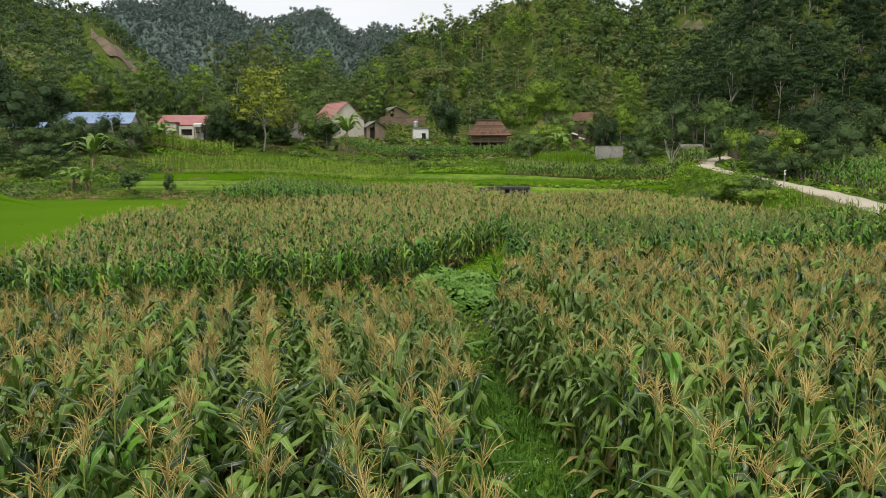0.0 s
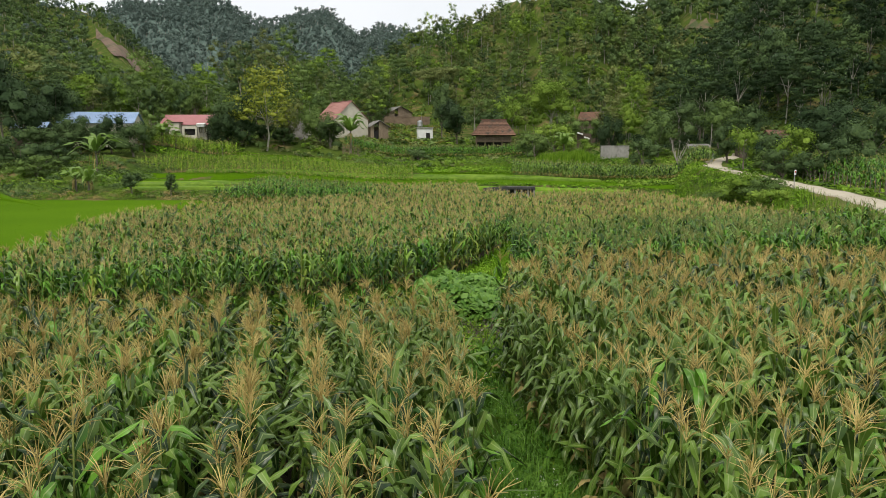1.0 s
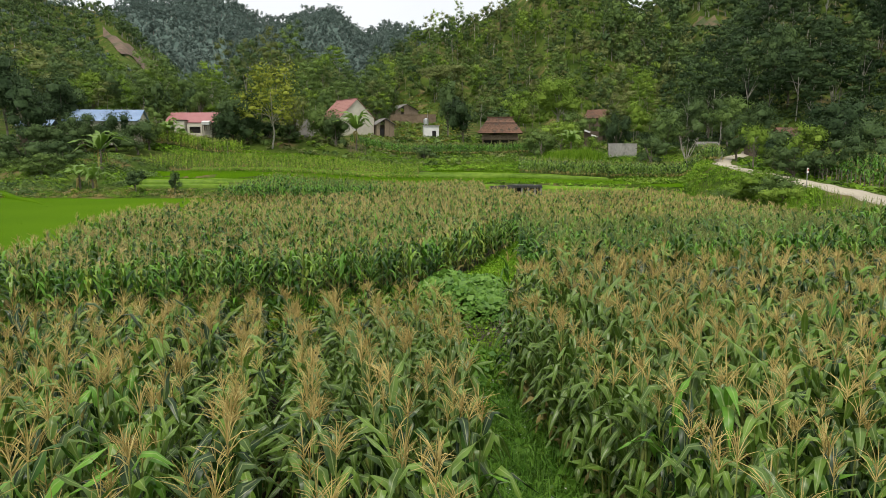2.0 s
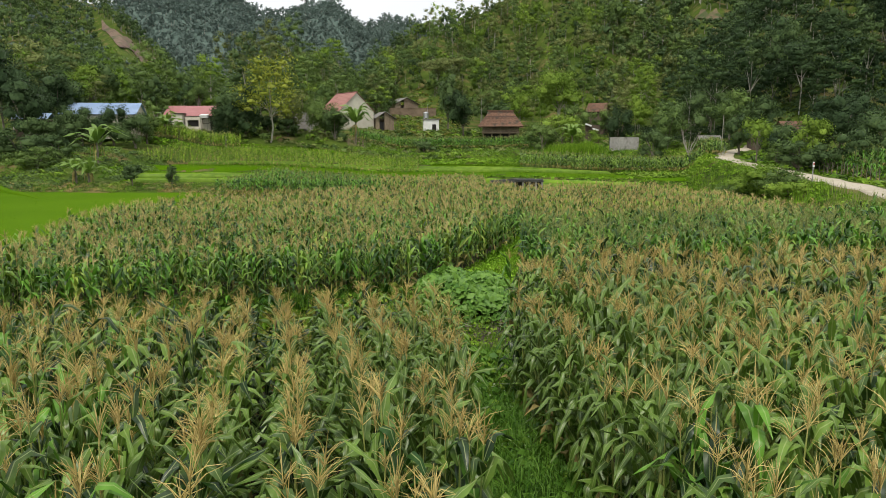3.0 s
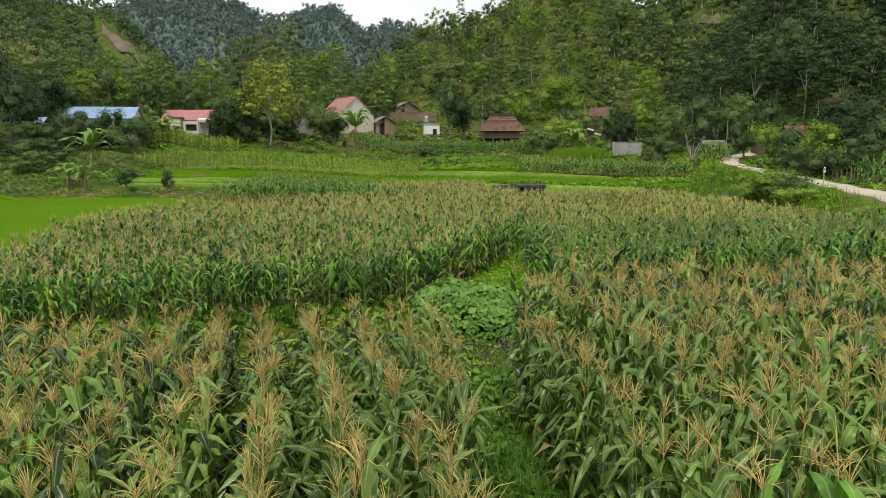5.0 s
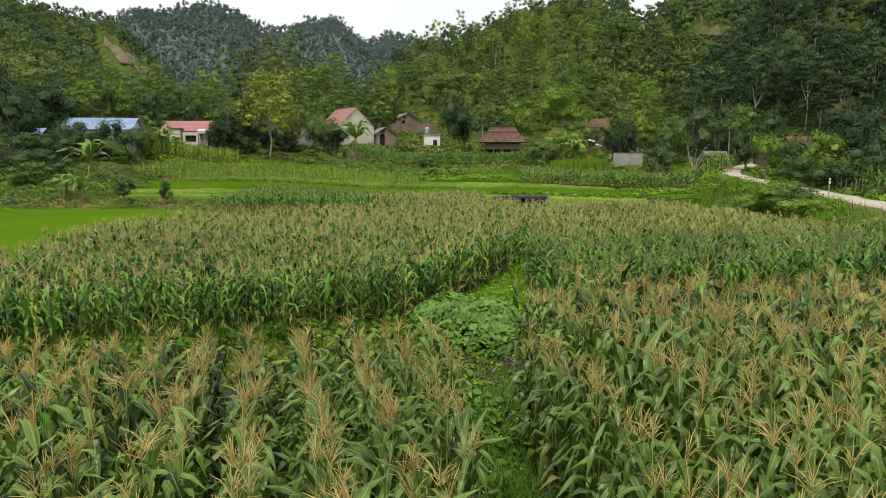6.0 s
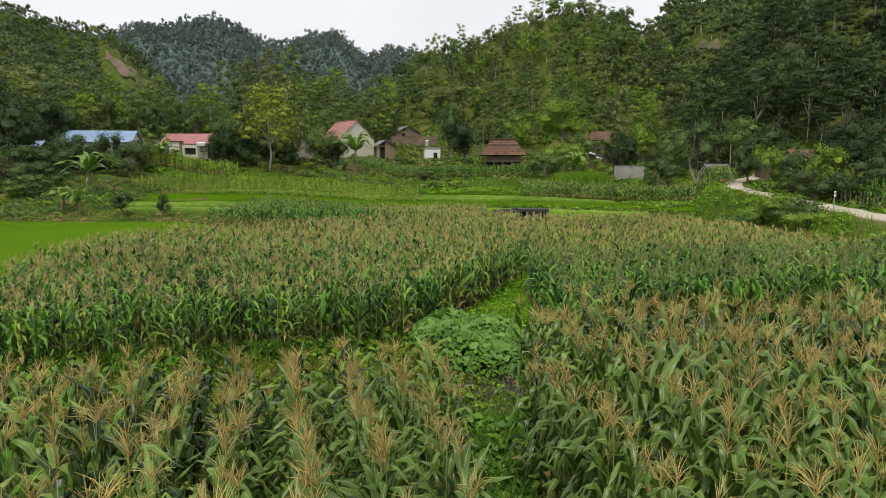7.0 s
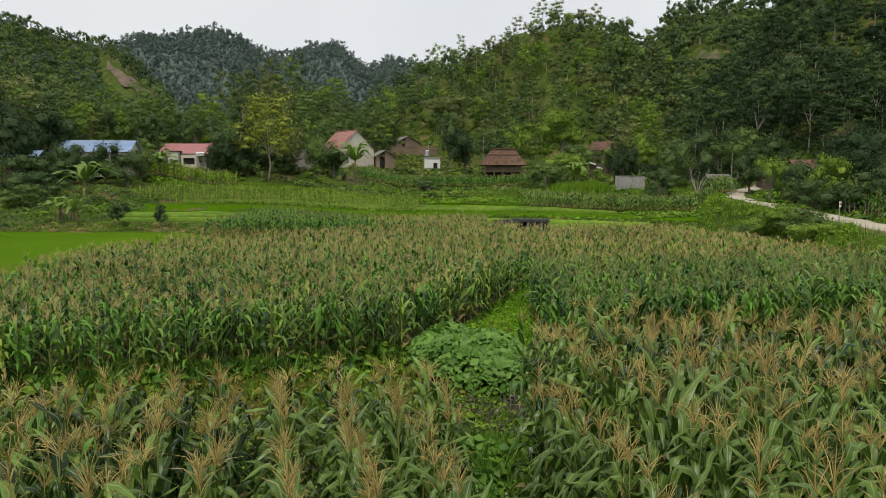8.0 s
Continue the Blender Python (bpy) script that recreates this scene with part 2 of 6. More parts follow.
def tube(points, radii, sides=6):
    """Vertices and quads of a tapered tube along points."""
    p, v, f = np.asarray(points, float), [], []
    for i in range(len(p)):
        d = p[min(i + 1, len(p) - 1)] - p[max(i - 1, 0)]
        d /= np.linalg.norm(d) + 1e-9
        a = np.cross(d, (0.31, 0.95, 0.05))
        a /= np.linalg.norm(a) + 1e-9
        b = np.cross(d, a)
        for k in range(sides):
            w = 2 * math.pi * k / sides
            v.append(p[i] + radii[i] * (math.cos(w) * a + math.sin(w) * b))
    for i in range(len(p) - 1):
        for k in range(sides):
            n = (k + 1) % sides
            f.append((i * sides + k, i * sides + n, (i + 1) * sides + n, (i + 1) * sides + k))
    return np.array(v), np.array(f, int)


def join(pieces):
    """Joins (v, f, material slot) pieces into one prototype of triangles (v, f, slots)."""
    v, f, s, o = [], [], [], 0
    for pv, pf, slot in pieces:
        pf = np.asarray(pf, int)
        slot = np.full(len(pf), slot) if np.isscalar(slot) else slot
        if pf.shape[1] == 4:
            pf, slot = np.concatenate([pf[:, (0, 1, 2)], pf[:, (0, 2, 3)]]), np.concatenate([slot, slot])
        if pv.shape[1] == 3:
            pv = np.concatenate([pv, np.zeros((len(pv), 1))], 1)
        v.append(pv), f.append(pf + o), s.append(slot)
        o += len(pv)
    return np.concatenate(v), np.concatenate(f), np.concatenate(s)


def planted(name, protos, which, place, yaw, size, mats, slot_shift=None, lean=None, tall=None, ribs=False):
    """Many plants joined into one mesh: prototype number, place, turn and size of each."""
    vs, fs, ss, ts, ns, o = [], [], [], [], [], 0
    own = np.random.default_rng(len(which)).uniform(-0.5, 0.5, len(which))
    for k, (pv, pf, ps) in enumerate(protos):
        i = np.where(which == k)[0]
        if pf.shape[1] == 4:
            pv, pf, ps = join([(pv, pf, ps)])
        if not len(i):
            continue
        c, s, g = np.cos(yaw[i])[:, None], np.sin(yaw[i])[:, None], size[i][:, None]
        z = pv[:, 2] * g * (1 if tall is None else tall[i][:, None])
        x, y = (pv[:, 0] * c - pv[:, 1] * s) * g, (pv[:, 0] * s + pv[:, 1] * c) * g
        if lean is not None:
            x, y = x + z * lean[i, :1], y + z * lean[i, 1:]
        q = np.stack([x, y, z], 2) + place[i][:, None, :]
        n = len(pv)
        q = q.reshape(-1, 3)
        if ribs:
            q = np.concatenate([q, np.tile(pv[:, 3], len(i))[:, None]], 1)
        if pv.shape[1] == 7:
            a, b = pv[:, 4] * c - pv[:, 5] * s, pv[:, 4] * s + pv[:, 5] * c
            ns.append(np.stack([a, b, np.tile(pv[:, 6], (len(i), 1))], 2).reshape(-1, 3))
        vs.append(q)
        ts.append(np.repeat(own[i], n))
        fs.append((pf[None] + (np.arange(len(i)) * n)[:, None, None] + o).reshape(-1, 3))
        t = np.tile(ps, (len(i), 1))
        if slot_shift is not None:
            t = np.where(t == 0, slot_shift[i][:, None], t)
        ss.append(t.ravel())
        o += n * len(i)
    return quads(name, np.concatenate(vs), np.concatenate(fs), mats, np.concatenate(ss), tone=np.concatenate(ts), soft=np.concatenate(ns) if ns else None)


# ---- lie of the land ----
LEFT = np.array([(-400, 0), (7, 0), (10, -0.3), (17, -0.8), (28, -0.75), (45, -0.5), (60, -0.45), (69.5, -0.1), (71.5, 0.15), (75, 0.7), (80, 0.85), (80.6, 1.1), (88, 1.3), (89, 1.8), (104, 3.1), (105, 3.8), (111, 4.3), (114, 5.6), (118, 6.4), (150, 9), (400, 30)])
MID = np.array([(-400, 0), (7, 0), (10, -0.3), (17, -0.8), (28, -0.75), (56, -0.6), (70, -0.4), (80, -0.3), (82, 0.95), (92, 1.15), (92.8, 1.45), (104, 1.75), (105, 2.2), (112, 2.4), (114, 2.9), (120, 3.3), (122, 3.7), (128, 4.0), (129.5, 5.8), (136, 6.5), (150, 7.4), (204, 13), (400, 30)])
RIGHT = np.array([(-400, 0), (6, 0), (10, 0.05), (16, 0.08), (20, -0.2), (26, -0.3), (36, -0.4), (50, -0.55), (70, -0.5), (80, -0.3), (83, 0.75), (90, 0.8), (97, 0.9), (103, 2.6), (108, 3.5), (120, 4.2), (140, 6.0), (170, 9), (400, 30)])
ROAD = np.array([(18.0, 18, 1.2), (21.5, 28, 1.4), (24.4, 38, 1.65), (26.8, 47, 1.85), (29.2, 60, 2.1), (31.4, 76, 2.6), (34.0, 90, 3.0), (38.0, 100, 3.5), (45, 108, 4.2)])
EYE_Y = 5.6
# skyline of each hill: turn from straight ahead (tangent), rise (tangent)
HILLS = [
    # start, its height, crest, trees on the crest, hollow of the slope, outline
    (560, 40, 1250, 12, 1.1, [(-0.62, 0.12), (-0.48, 0.205), (-0.45, 0.214), (-0.40, 0.214), (-0.385, 0.222), (-0.36, 0.230), (-0.34, 0.227), (-0.31, 0.212), (-0.27, 0.187), (-0.24, 0.188), (-0.20, 0.200), (-0.165, 0.202), (-0.145, 0.188), (-0.12, 0.172), (-0.10, 0.180), (-0.07, 0.178), (-0.03, 0.165), (0.05, 0.12), (0.4, 0.1)]),
    (118, 5, 560, 9, 1.6, [(-1.4, 0.26), (-0.80, 0.27), (-0.64, 0.250), (-0.59, 0.237), (-0.555, 0.222), (-0.50, 0.214), (-0.475, 0.205), (-0.44, 0.165), (-0.385, 0.105), (-0.30, 0.03), (-0.1, 0.0)]),
    (128, 6, 225, 11, 1.05, [(-0.55, 0.02), (-0.44, 0.09), (-0.36, 0.115), (-0.30, 0.135), (-0.24, 0.158), (-0.20, 0.160), (-0.155, 0.142), (-0.12, 0.10), (-0.06, 0.03), (0.0, 0.0)]),
    (184, 10, 300, 9, 1.1, [(-0.16, 0.05), (-0.10, 0.14), (-0.075, 0.165), (-0.05, 0.182), (-0.02, 0.190), (0.02, 0.205), (0.05, 0.220), (0.095, 0.244), (0.13, 0.252), (0.165, 0.257), (0.20, 0.248), (0.225, 0.238), (0.26, 0.224), (0.29, 0.195), (0.33, 0.165), (0.42, 0.12), (0.55, 0.08)]),
    (170, 9, 430, 9, 1.3, [(0.16, 0.06), (0.24, 0.178), (0.285, 0.228), (0.30, 0.254), (0.34, 0.266), (0.40, 0.266), (0.43, 0.268), (0.48, 0.28), (0.7, 0.3), (1.2, 0.3)]),
    (112, 4.5, 250, 9, 1.05, [(0.30, 0.03), (0.36, 0.11), (0.42, 0.20), (0.465, 0.275), (0.52, 0.31), (0.64, 0.35), (0.9, 0.38), (1.4, 0.36)]),
]


def road_at(y):
    return np.interp(y, ROAD[:, 1], ROAD[:, 0]), np.interp(y, ROAD[:, 1], ROAD[:, 2])


def step(a, b, x):
    t = np.clip((x - a) / (b - a), 0, 1)
    return t * t * (3 - 2 * t)


def land(x, y):
    """Height of the ground."""
    x, y = np.asarray(x, float), np.asarray(y, float)
    yy = y + 0.8 * np.sin(x * 0.13) + 0.4 * np.sin(x * 0.37 + 1)
    yl = np.where(y > 66, yy, y)
    a, b, c = np.interp(yl, *LEFT.T), np.interp(yl, *MID.T), np.interp(yl, *RIGHT.T)
    u = step(-26, -7, x)
    w = step(np.interp(y, [0, 20, 32], [1.2, 1.2, 6]), np.interp(y, [0, 20, 32], [2.8, 2.8, 22]), x)
    z = (a * (1 - u) + b * u) * (1 - w) + c * w
    z = z + 1.8 * (1 - step(-46, -34, x)) * step(72, 86, y)
    rx, rz = road_at(y)
    off = np.where((y > 10) & (y < 112), np.abs(x - rx), 99)
    right = np.where((y > 10) & (y < 106), step(1.0, 6.0, x - rx), 0)
    z = z + (np.maximum(z, rz + 0.5) - z) * right
    k = 1 - step(1.8, 5.6, off)
    z = z * (1 - k) + (rz - 0.04) * k
    z = z + 0.05 * np.sin(x * 0.9 + y * 0.4) * np.sin(y * 0.7 - x * 0.3)
    r = np.hypot(x, y - EYE_Y)
    turn = np.where(y - EYE_Y > 0.2 * np.abs(x), x / np.maximum(y - EYE_Y, 0.5), np.sign(x) * 5)
    for r0, z0, rc, trees, hollow, line in HILLS:
        ln = np.array(line)
        rc2 = rc * (1 + 0.05 * np.sin(turn * 31) + 0.03 * np.sin(turn * 83))
        d = rc2 / np.sqrt(1 + np.minimum(turn, 2.0) ** 2)
        top = 4.7 + np.interp(turn, *ln.T) * d - trees
        t = (r - r0) / (rc2 - r0)
        up = z0 + (top - z0) * np.clip(t, 0, 1) ** hollow
        up = up + np.clip(t, 0, 1) * (1 - np.clip(t, 0, 1)) * top * 0.16 * np.sin(turn * 26 + r * 0.012)
        down = top - (r - rc2) * 0.45
        hz = np.where(t < 0, -50, np.where(t < 1, up, down))
        z = np.maximum(z, np.where(top > z0, hz, -50))
    return z


def at(column, y):
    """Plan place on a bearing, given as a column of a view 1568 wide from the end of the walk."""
    return (0.12 + ((column - 784) / 1224 - 0.018) * (y - EYE_Y), y)


# yards and plots kept free of wild trees: bearing column, distance, radius
YARDS = [(*at(c, y), r) for c, y, r in ((620, 140, 9), (636, 130, 8), (336, 116, 7), (172, 106, 8), (889, 131, 7), (764, 148, 5), (714, 200, 10), (714, 186, 9), (677, 141, 5), (725, 170, 8), (740, 158, 8), (1062, 149, 6), (1264, 108, 4), (1358, 106, 4), (1415, 104, 5), (720, 214, 7), (990, 160, 9), (985, 146, 8))]


def rise_at(turn, rise, near, far):
    """Where the slope on a bearing is first seen at that rise (tangent) from the end of the walk."""
    d = np.linspace(near, far, 500)
    a = math.atan(turn)
    x, y = d * math.sin(a), EYE_Y + d * math.cos(a)
    e = (land(x, y) - 4.7) / (y - EYE_Y)
    i = int(np.argmax(e >= rise)) if (e >= rise).any() else int(np.argmax(e))
    return x[i], y[i]


def rise_of(x, y):
    return (land(x, y) - 4.7) / np.maximum(y - EYE_Y, 1)


SCAR = ((-0.500, 0.172), (-0.400, 0.100))


def scar_rise(turn):
    (a0, e0), (a1, e1) = SCAR
    return e0 + (e1 - e0) * (turn - a0) / (a1 - a0)


radii = np.concatenate([np.linspace(0.05, 60, 31), np.linspace(61, 135, 90), np.linspace(138, 320, 46), np.linspace(330, 700, 38), np.linspace(730, 1500, 26), [1800, 2300, 3200, 4500]])
angles = np.concatenate([np.linspace(-180, -50, 40)[:-1], np.linspace(-50, 50, 161), np.linspace(50, 180, 40)[1:]])
ga, gr = np.meshgrid(np.radians(angles), radii)
gx, gy = gr * np.sin(ga), EYE_Y + gr * np.cos(ga)
gz = np.where(gr > 1600, 40.0, land(gx, gy))
na, nr = len(angles), len(radii)
ia, ir = np.meshgrid(np.arange(na - 1), np.arange(nr - 1))
base = (ir * na + ia).ravel()
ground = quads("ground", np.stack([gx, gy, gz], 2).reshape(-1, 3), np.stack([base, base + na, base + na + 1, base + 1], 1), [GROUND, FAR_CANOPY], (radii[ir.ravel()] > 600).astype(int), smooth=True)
tagged(ground, "weedy valley floor rising in terraces to wooded hills", "ground", kind="structure")


def draped(name, line, width, mat, lift=0.05, skirt=0.25):
    """A slab laid along a line of (x, y) over the ground, with edges."""
    ln = np.asarray(line, float)
    t = np.concatenate([[0], np.cumsum(np.hypot(*np.diff(ln[:, :2], axis=0).T))])
    s = np.linspace(0, t[-1], int(t[-1] / 0.8) + 2)
    c = np.stack([np.interp(s, t, ln[:, 0]), np.interp(s, t, ln[:, 1])], 1)
    d = np.gradient(c, axis=0)
    d /= np.linalg.norm(d, axis=1)[:, None]
    nrm = np.stack([d[:, 1], -d[:, 0]], 1)
    wob = 0.12 * width * 0.5 * np.sin(s * 0.9)[:, None]
    rows = []
    for k, (o, dz) in enumerate(((-1, -skirt), (-0.98, lift), (-0.5, lift + 0.02), (0, lift + 0.03), (0.5, lift + 0.02), (0.98, lift), (1, -skirt))):
        p = c + nrm * (o * width / 2 + (wob if o < 0 else -wob * 0.6))
        rows.append(np.stack([p[:, 0], p[:, 1], land(p[:, 0], p[:, 1]) + dz], 1))
    v = np.stack(rows, 1)
    n, m = v.shape[:2]
    j, i = np.meshgrid(np.arange(m - 1), np.arange(n - 1))
    b = (i * m + j).ravel()
    return quads(name, v.reshape(-1, 3), np.stack([b, b + 1, b + m + 1, b + m], 1), [mat], smooth=True)


road = draped("road", ROAD[:, :2], 2.1, PATH_DIRT)
tagged(road, "narrow pale concrete road curving into the village", "road", kind="structure")


# ---- maize ----
def blade(r, long, wide, z0, az, rise, fall, bend, rings, fold=0.35, twist=0.4):
    """A strap leaf: rises from the stalk, then folds over. rise and fall: degrees from upright; bend: where it folds."""
    s = np.linspace(0, 1, rings)
    phi = np.radians(rise + (fall - rise) * step(bend - 0.14, bend + 0.2, s))
    ds = long / (rings - 1)
    rad = 0.012 + np.concatenate([[0], np.cumsum(np.sin(phi[:-1]) * ds)])
    z = z0 + np.concatenate([[0], np.cumsum(np.cos(phi[:-1]) * ds)])
    w = wide / 2 * np.minimum(1, 0.5 + s * 2.2) * (1 - s ** 2.4 * 0.95)
    ca, sa = math.cos(az), math.sin(az)
    mid = np.stack([rad * ca, rad * sa, z], 1)
    tang = np.stack([np.sin(phi) * ca, np.sin(phi) * sa, np.cos(phi)], 1)
    side = np.array([-sa, ca, 0.0])
    nrm = np.cross(tang, side)
    tw = (twist * s * r.choice((-1, 1)) + 0.12 * np.sin(s * 9 + az))[:, None]
    across = side * np.cos(tw) + nrm * np.sin(tw)
    if fold:
        up = -np.cross(tang, across)
        wave = 0.55 * np.sin(s * 15 + az * 3) * np.minimum(1, s * 3)
        v = np.stack([mid - across * w[:, None] + up * (w * (fold + wave))[:, None], mid, mid + across * w[:, None] + up * (w * (fold - wave))[:, None]], 1)
        v = np.concatenate([v, np.tile(np.array([0.0, 1.0, 0.0])[None, :, None], (rings, 1, 1))], 2)
        k = 3
    else:
        v = np.stack([mid - across * w[:, None], mid + across * w[:, None]], 1)
        k = 2
    f = [(i * k + j, i * k + j + 1, (i + 1) * k + j + 1, (i + 1) * k + j) for i in range(rings - 1) for j in range(k - 1)]
    return v.reshape(-1, v.shape[2]), np.array(f)


def ribbon(a, b, c, w, r):
    """A thin bent strip through three points, crossed so that it has depth."""
    if w < 0.007:
        return tube([a, b, c], [w, w * 0.9, w * 0.35], 3)
    a, b, c = np.array(a, float), np.array(b, float), np.array(c, float)
    s = np.cross(c - a, r.normal(0, 1, 3))
    s *= w / (np.linalg.norm(s) + 1e-9)
    return np.array([a - s, a + s, b - s, b + s, c - s * 0.4, c + s * 0.4]), np.array([(0, 1, 3, 2), (2, 3, 5, 4)])


def tassel(r, z0, branches, w, spread=1.0):
    pieces = [ribbon((0, 0, z0 - 0.12), (0, 0, z0 + 0.12), (r.normal(0, 0.02), r.normal(0, 0.02), z0 + 0.29), w, r)]
    for k in range(branches):
        az, out = r.uniform(0, 6.283), r.uniform(0.25, 1.05) * spread
        L, b = r.uniform(0.18, 0.31), z0 + r.uniform(-0.06, 0.09)
        d = np.array([math.cos(az), math.sin(az), 0])
        m = np.array([0, 0, b]) + d * L * 0.5 * math.sin(out) + np.array([0, 0, L * 0.55 * math.cos(out)])
        e = m + d * L * 0.5 * math.sin(out * 1.5) + np.array([0, 0, L * 0.5 * math.cos(out * 1.5)])
        pieces.append(ribbon((0, 0, b), m, e, w * 0.85, r))
    v, f, o = [], [], 0
    for pv, pf in pieces:
        v.append(pv), f.append(pf + o)
        o += len(pv)
    return np.concatenate(v), np.concatenate(f)


def maize(seed, detail):
    """Parts of one maize plant about 2.3 m tall: list of (name, v, f, slot)."""
    r = np.random.default_rng(seed)
    top = r.uniform(2.0, 2.2)
    leaves, rings, fold = {3: (12, 6, 0.3), 2: (10, 4, 0), 1: (7, 3, 0), 0: (6, 3, 0)}[detail]
    sway = r.normal(0, 0.02, 2)
    sv, sf = tube([(0, 0, -0.05), (sway[0], sway[1], top * 0.5), (0, 0, top)], [0.016, 0.013, 0.006], {3: 5, 2: 3, 1: 3, 0: 3}[detail])
    out = [("stalk", sv, sf, 2)]
    fan = r.uniform(0, math.pi)
    for k in range(leaves):
        q = (k + 0.5) / leaves
        z = top * (0.10 + 0.86 * q ** 0.85)
        az = fan + math.pi * (k % 2) + r.normal(0, 0.45)
        long = r.uniform(0.72, 0.98) * (1 - 0.42 * max(0, q - 0.6) / 0.4) * (1.0 if q > 0.15 else 0.8)
        wide = r.uniform(0.108, 0.140) * (1 - 0.15 * q) * {3: 1.0, 2: 1.25, 1: 1.6, 0: 2.0}[detail]
        rise = r.uniform(16, 40) if q > 0.45 else r.uniform(30, 55)
        fall = r.uniform(125, 178) if r.random() < 0.88 else r.uniform(50, 90)
        lv, lf = blade(r, long, wide, z, az, rise, fall, r.uniform(0.24, 0.46), rings, fold)
        out.append(("leaf", lv, lf, 3 if (q < 0.16 and r.random() < 0.6) else 0))
    tv, tf = tassel(r, top + 0.05, {3: 12, 2: 7, 1: 5, 0: 3}[detail], {3: 0.0052, 2: 0.0090, 1: 0.015, 0: 0.022}[detail], 1.0)
    out.append(("tassel", tv, tf, 1))
    if detail == 3:
        for k in range(r.integers(1, 3)):
            az, z = fan + 1.3 + k * 2.6, top * (0.5 + 0.09 * k)
            d = np.array([math.cos(az) * 0.34, math.sin(az) * 0.34, 0.94])
            p = np.array([0, 0, z])
            ev, ef = tube([p + d * 0.02, p + d * 0.09, p + d * 0.19, p + d * 0.26], [0.014, 0.026, 0.022, 0.006], 6)
            out.append(("ear", ev, ef, 2))
    return out


def as_proto(parts):
    return join([(v, f, s) for _, v, f, s in parts])


MAIZE = {d: [maize(40 * d + k, d) for k in range(n)] for d, n in ((3, 7), (2, 6), (1, 5), (0, 4))}
MAIZE_PROTO = {d: [as_proto(p) for p in MAIZE[d]] for d in MAIZE}
MAIZE_MATS = [CORN_LEAF, TASSEL, CORN_STALK, CORN_DRY, CORN_LEAF_FRESH, TASSEL_DULL, CORN_LEAF_RIPE]
BACK_MATS = [CORN_LEAF_PALE] + MAIZE_MATS[1:]


def sown(inside, x0, x1, y0, y1, row_gap, plant_gap, turn, seed, stray=0.045):
    """Places in rows that run at an angle (degrees to the left of straight ahead), kept where inside(x, y) says so."""
    r = np.random.default_rng(seed)
    reach = math.hypot(x1 - x0, y1 - y0) / 2 + 1
    a = np.arange(-reach, reach, row_gap)
    b = np.arange(-reach, reach, plant_gap)
    A, B = np.meshgrid(a, b)
    A, B = A + r.normal(0, stray, A.shape), B + r.normal(0, plant_gap * 0.28, B.shape)
    c, s = math.cos(radians(turn)), math.sin(radians(turn))
    x, y = (x0 + x1) / 2 + A * c - B * s, (y0 + y1) / 2 + A * s + B * c
    keep = inside(x, y) & (x > x0) & (x < x1) & (y > y0) & (y < y1) & (r.random(x.shape) > 0.06)
    return x[keep], y[keep]


def lane_left(y):
    return np.interp(y, [0, 9, 13, 18, 23], [0.42, 0.38, 0.22, 0.12, -0.6])


def lane_right(y):
    return np.interp(y, [0, 6, 8, 10, 12, 16, 18, 19, 26, 29.6, 38, 46], [2.6, 2.4, 2.2, 1.95, 1.68, 1.42, 1.35, 1.4, 2.5, 2.7, 3.6, 4.2])


def in_view(x, y, more=1.2):
    return np.abs(x - 0.05) < 0.66 * (y + 0.5) + more


def near_left(x, y):
    return (x < lane_left(y)) & (y < 17.8 + 0.28 * np.minimum(x, 0)) & in_view(x, y)


def near_right(x, y):
    return (x > lane_right(y)) & (y < 18.6 + 0.3 * np.sin(x) + 2.2 * np.exp(-np.clip(x - 1.4, 0, 20) / 1.6)) & in_view(x, y)


def field_left(x, y):
    return (x < lane_left(y)) & (y < 17.8 + 0.28 * np.minimum(x, 0))


def field_right(x, y):
    return (x > lane_right(y)) & (y < 18.6 + 0.3 * np.sin(x) + 2.2 * np.exp(-np.clip(x - 1.4, 0, 20) / 1.6))


def lane_far_left(y):
    return np.interp(y, [22, 26.4, 30.3, 35.3, 39.9, 46, 52], [-3.2, -1.35, 0.6, 2.2, 3.5, 4.3, 4.7])


def back_left(x, y):
    edge = np.interp(y, [20, 28, 34, 40, 45, 49, 53, 56, 60], [-15, -16.5, -18, -19, -18, -16, -12, -8, -3])
    front = 26.2 + 0.36 * np.clip(x, -15, 0)
    return (x < lane_far_left(y)) & (x > edge) & (y > front) & (y < 64) & in_view(x, y, 3)


def by_culvert(x, y):
    return (x > 3.8) & (x < 8.8) & (y > 63.5) & (y < 70)


def back_right(x, y):
    return ~by_culvert(x, y) & (x > lane_right(y) + 0.1) & (y > 25.2) & (x < np.interp(y, [20, 30, 38, 47, 56, 62], [17.5, 18.3, 19.5, 19.8, 18.5, 17])) & (y < 60.5 + 0.06 * x) & in_view(x, y, 3)


def back_far(x, y):
    return ~by_culvert(x, y) & (x > -23.5 + 0.3 * (y - 66)) & (x < 3.2) & (y > np.interp(x, [-24, -8, 2, 6], [67.5, 68.5, 66.5, 62])) & (y < 79.5 + 0.02 * x)


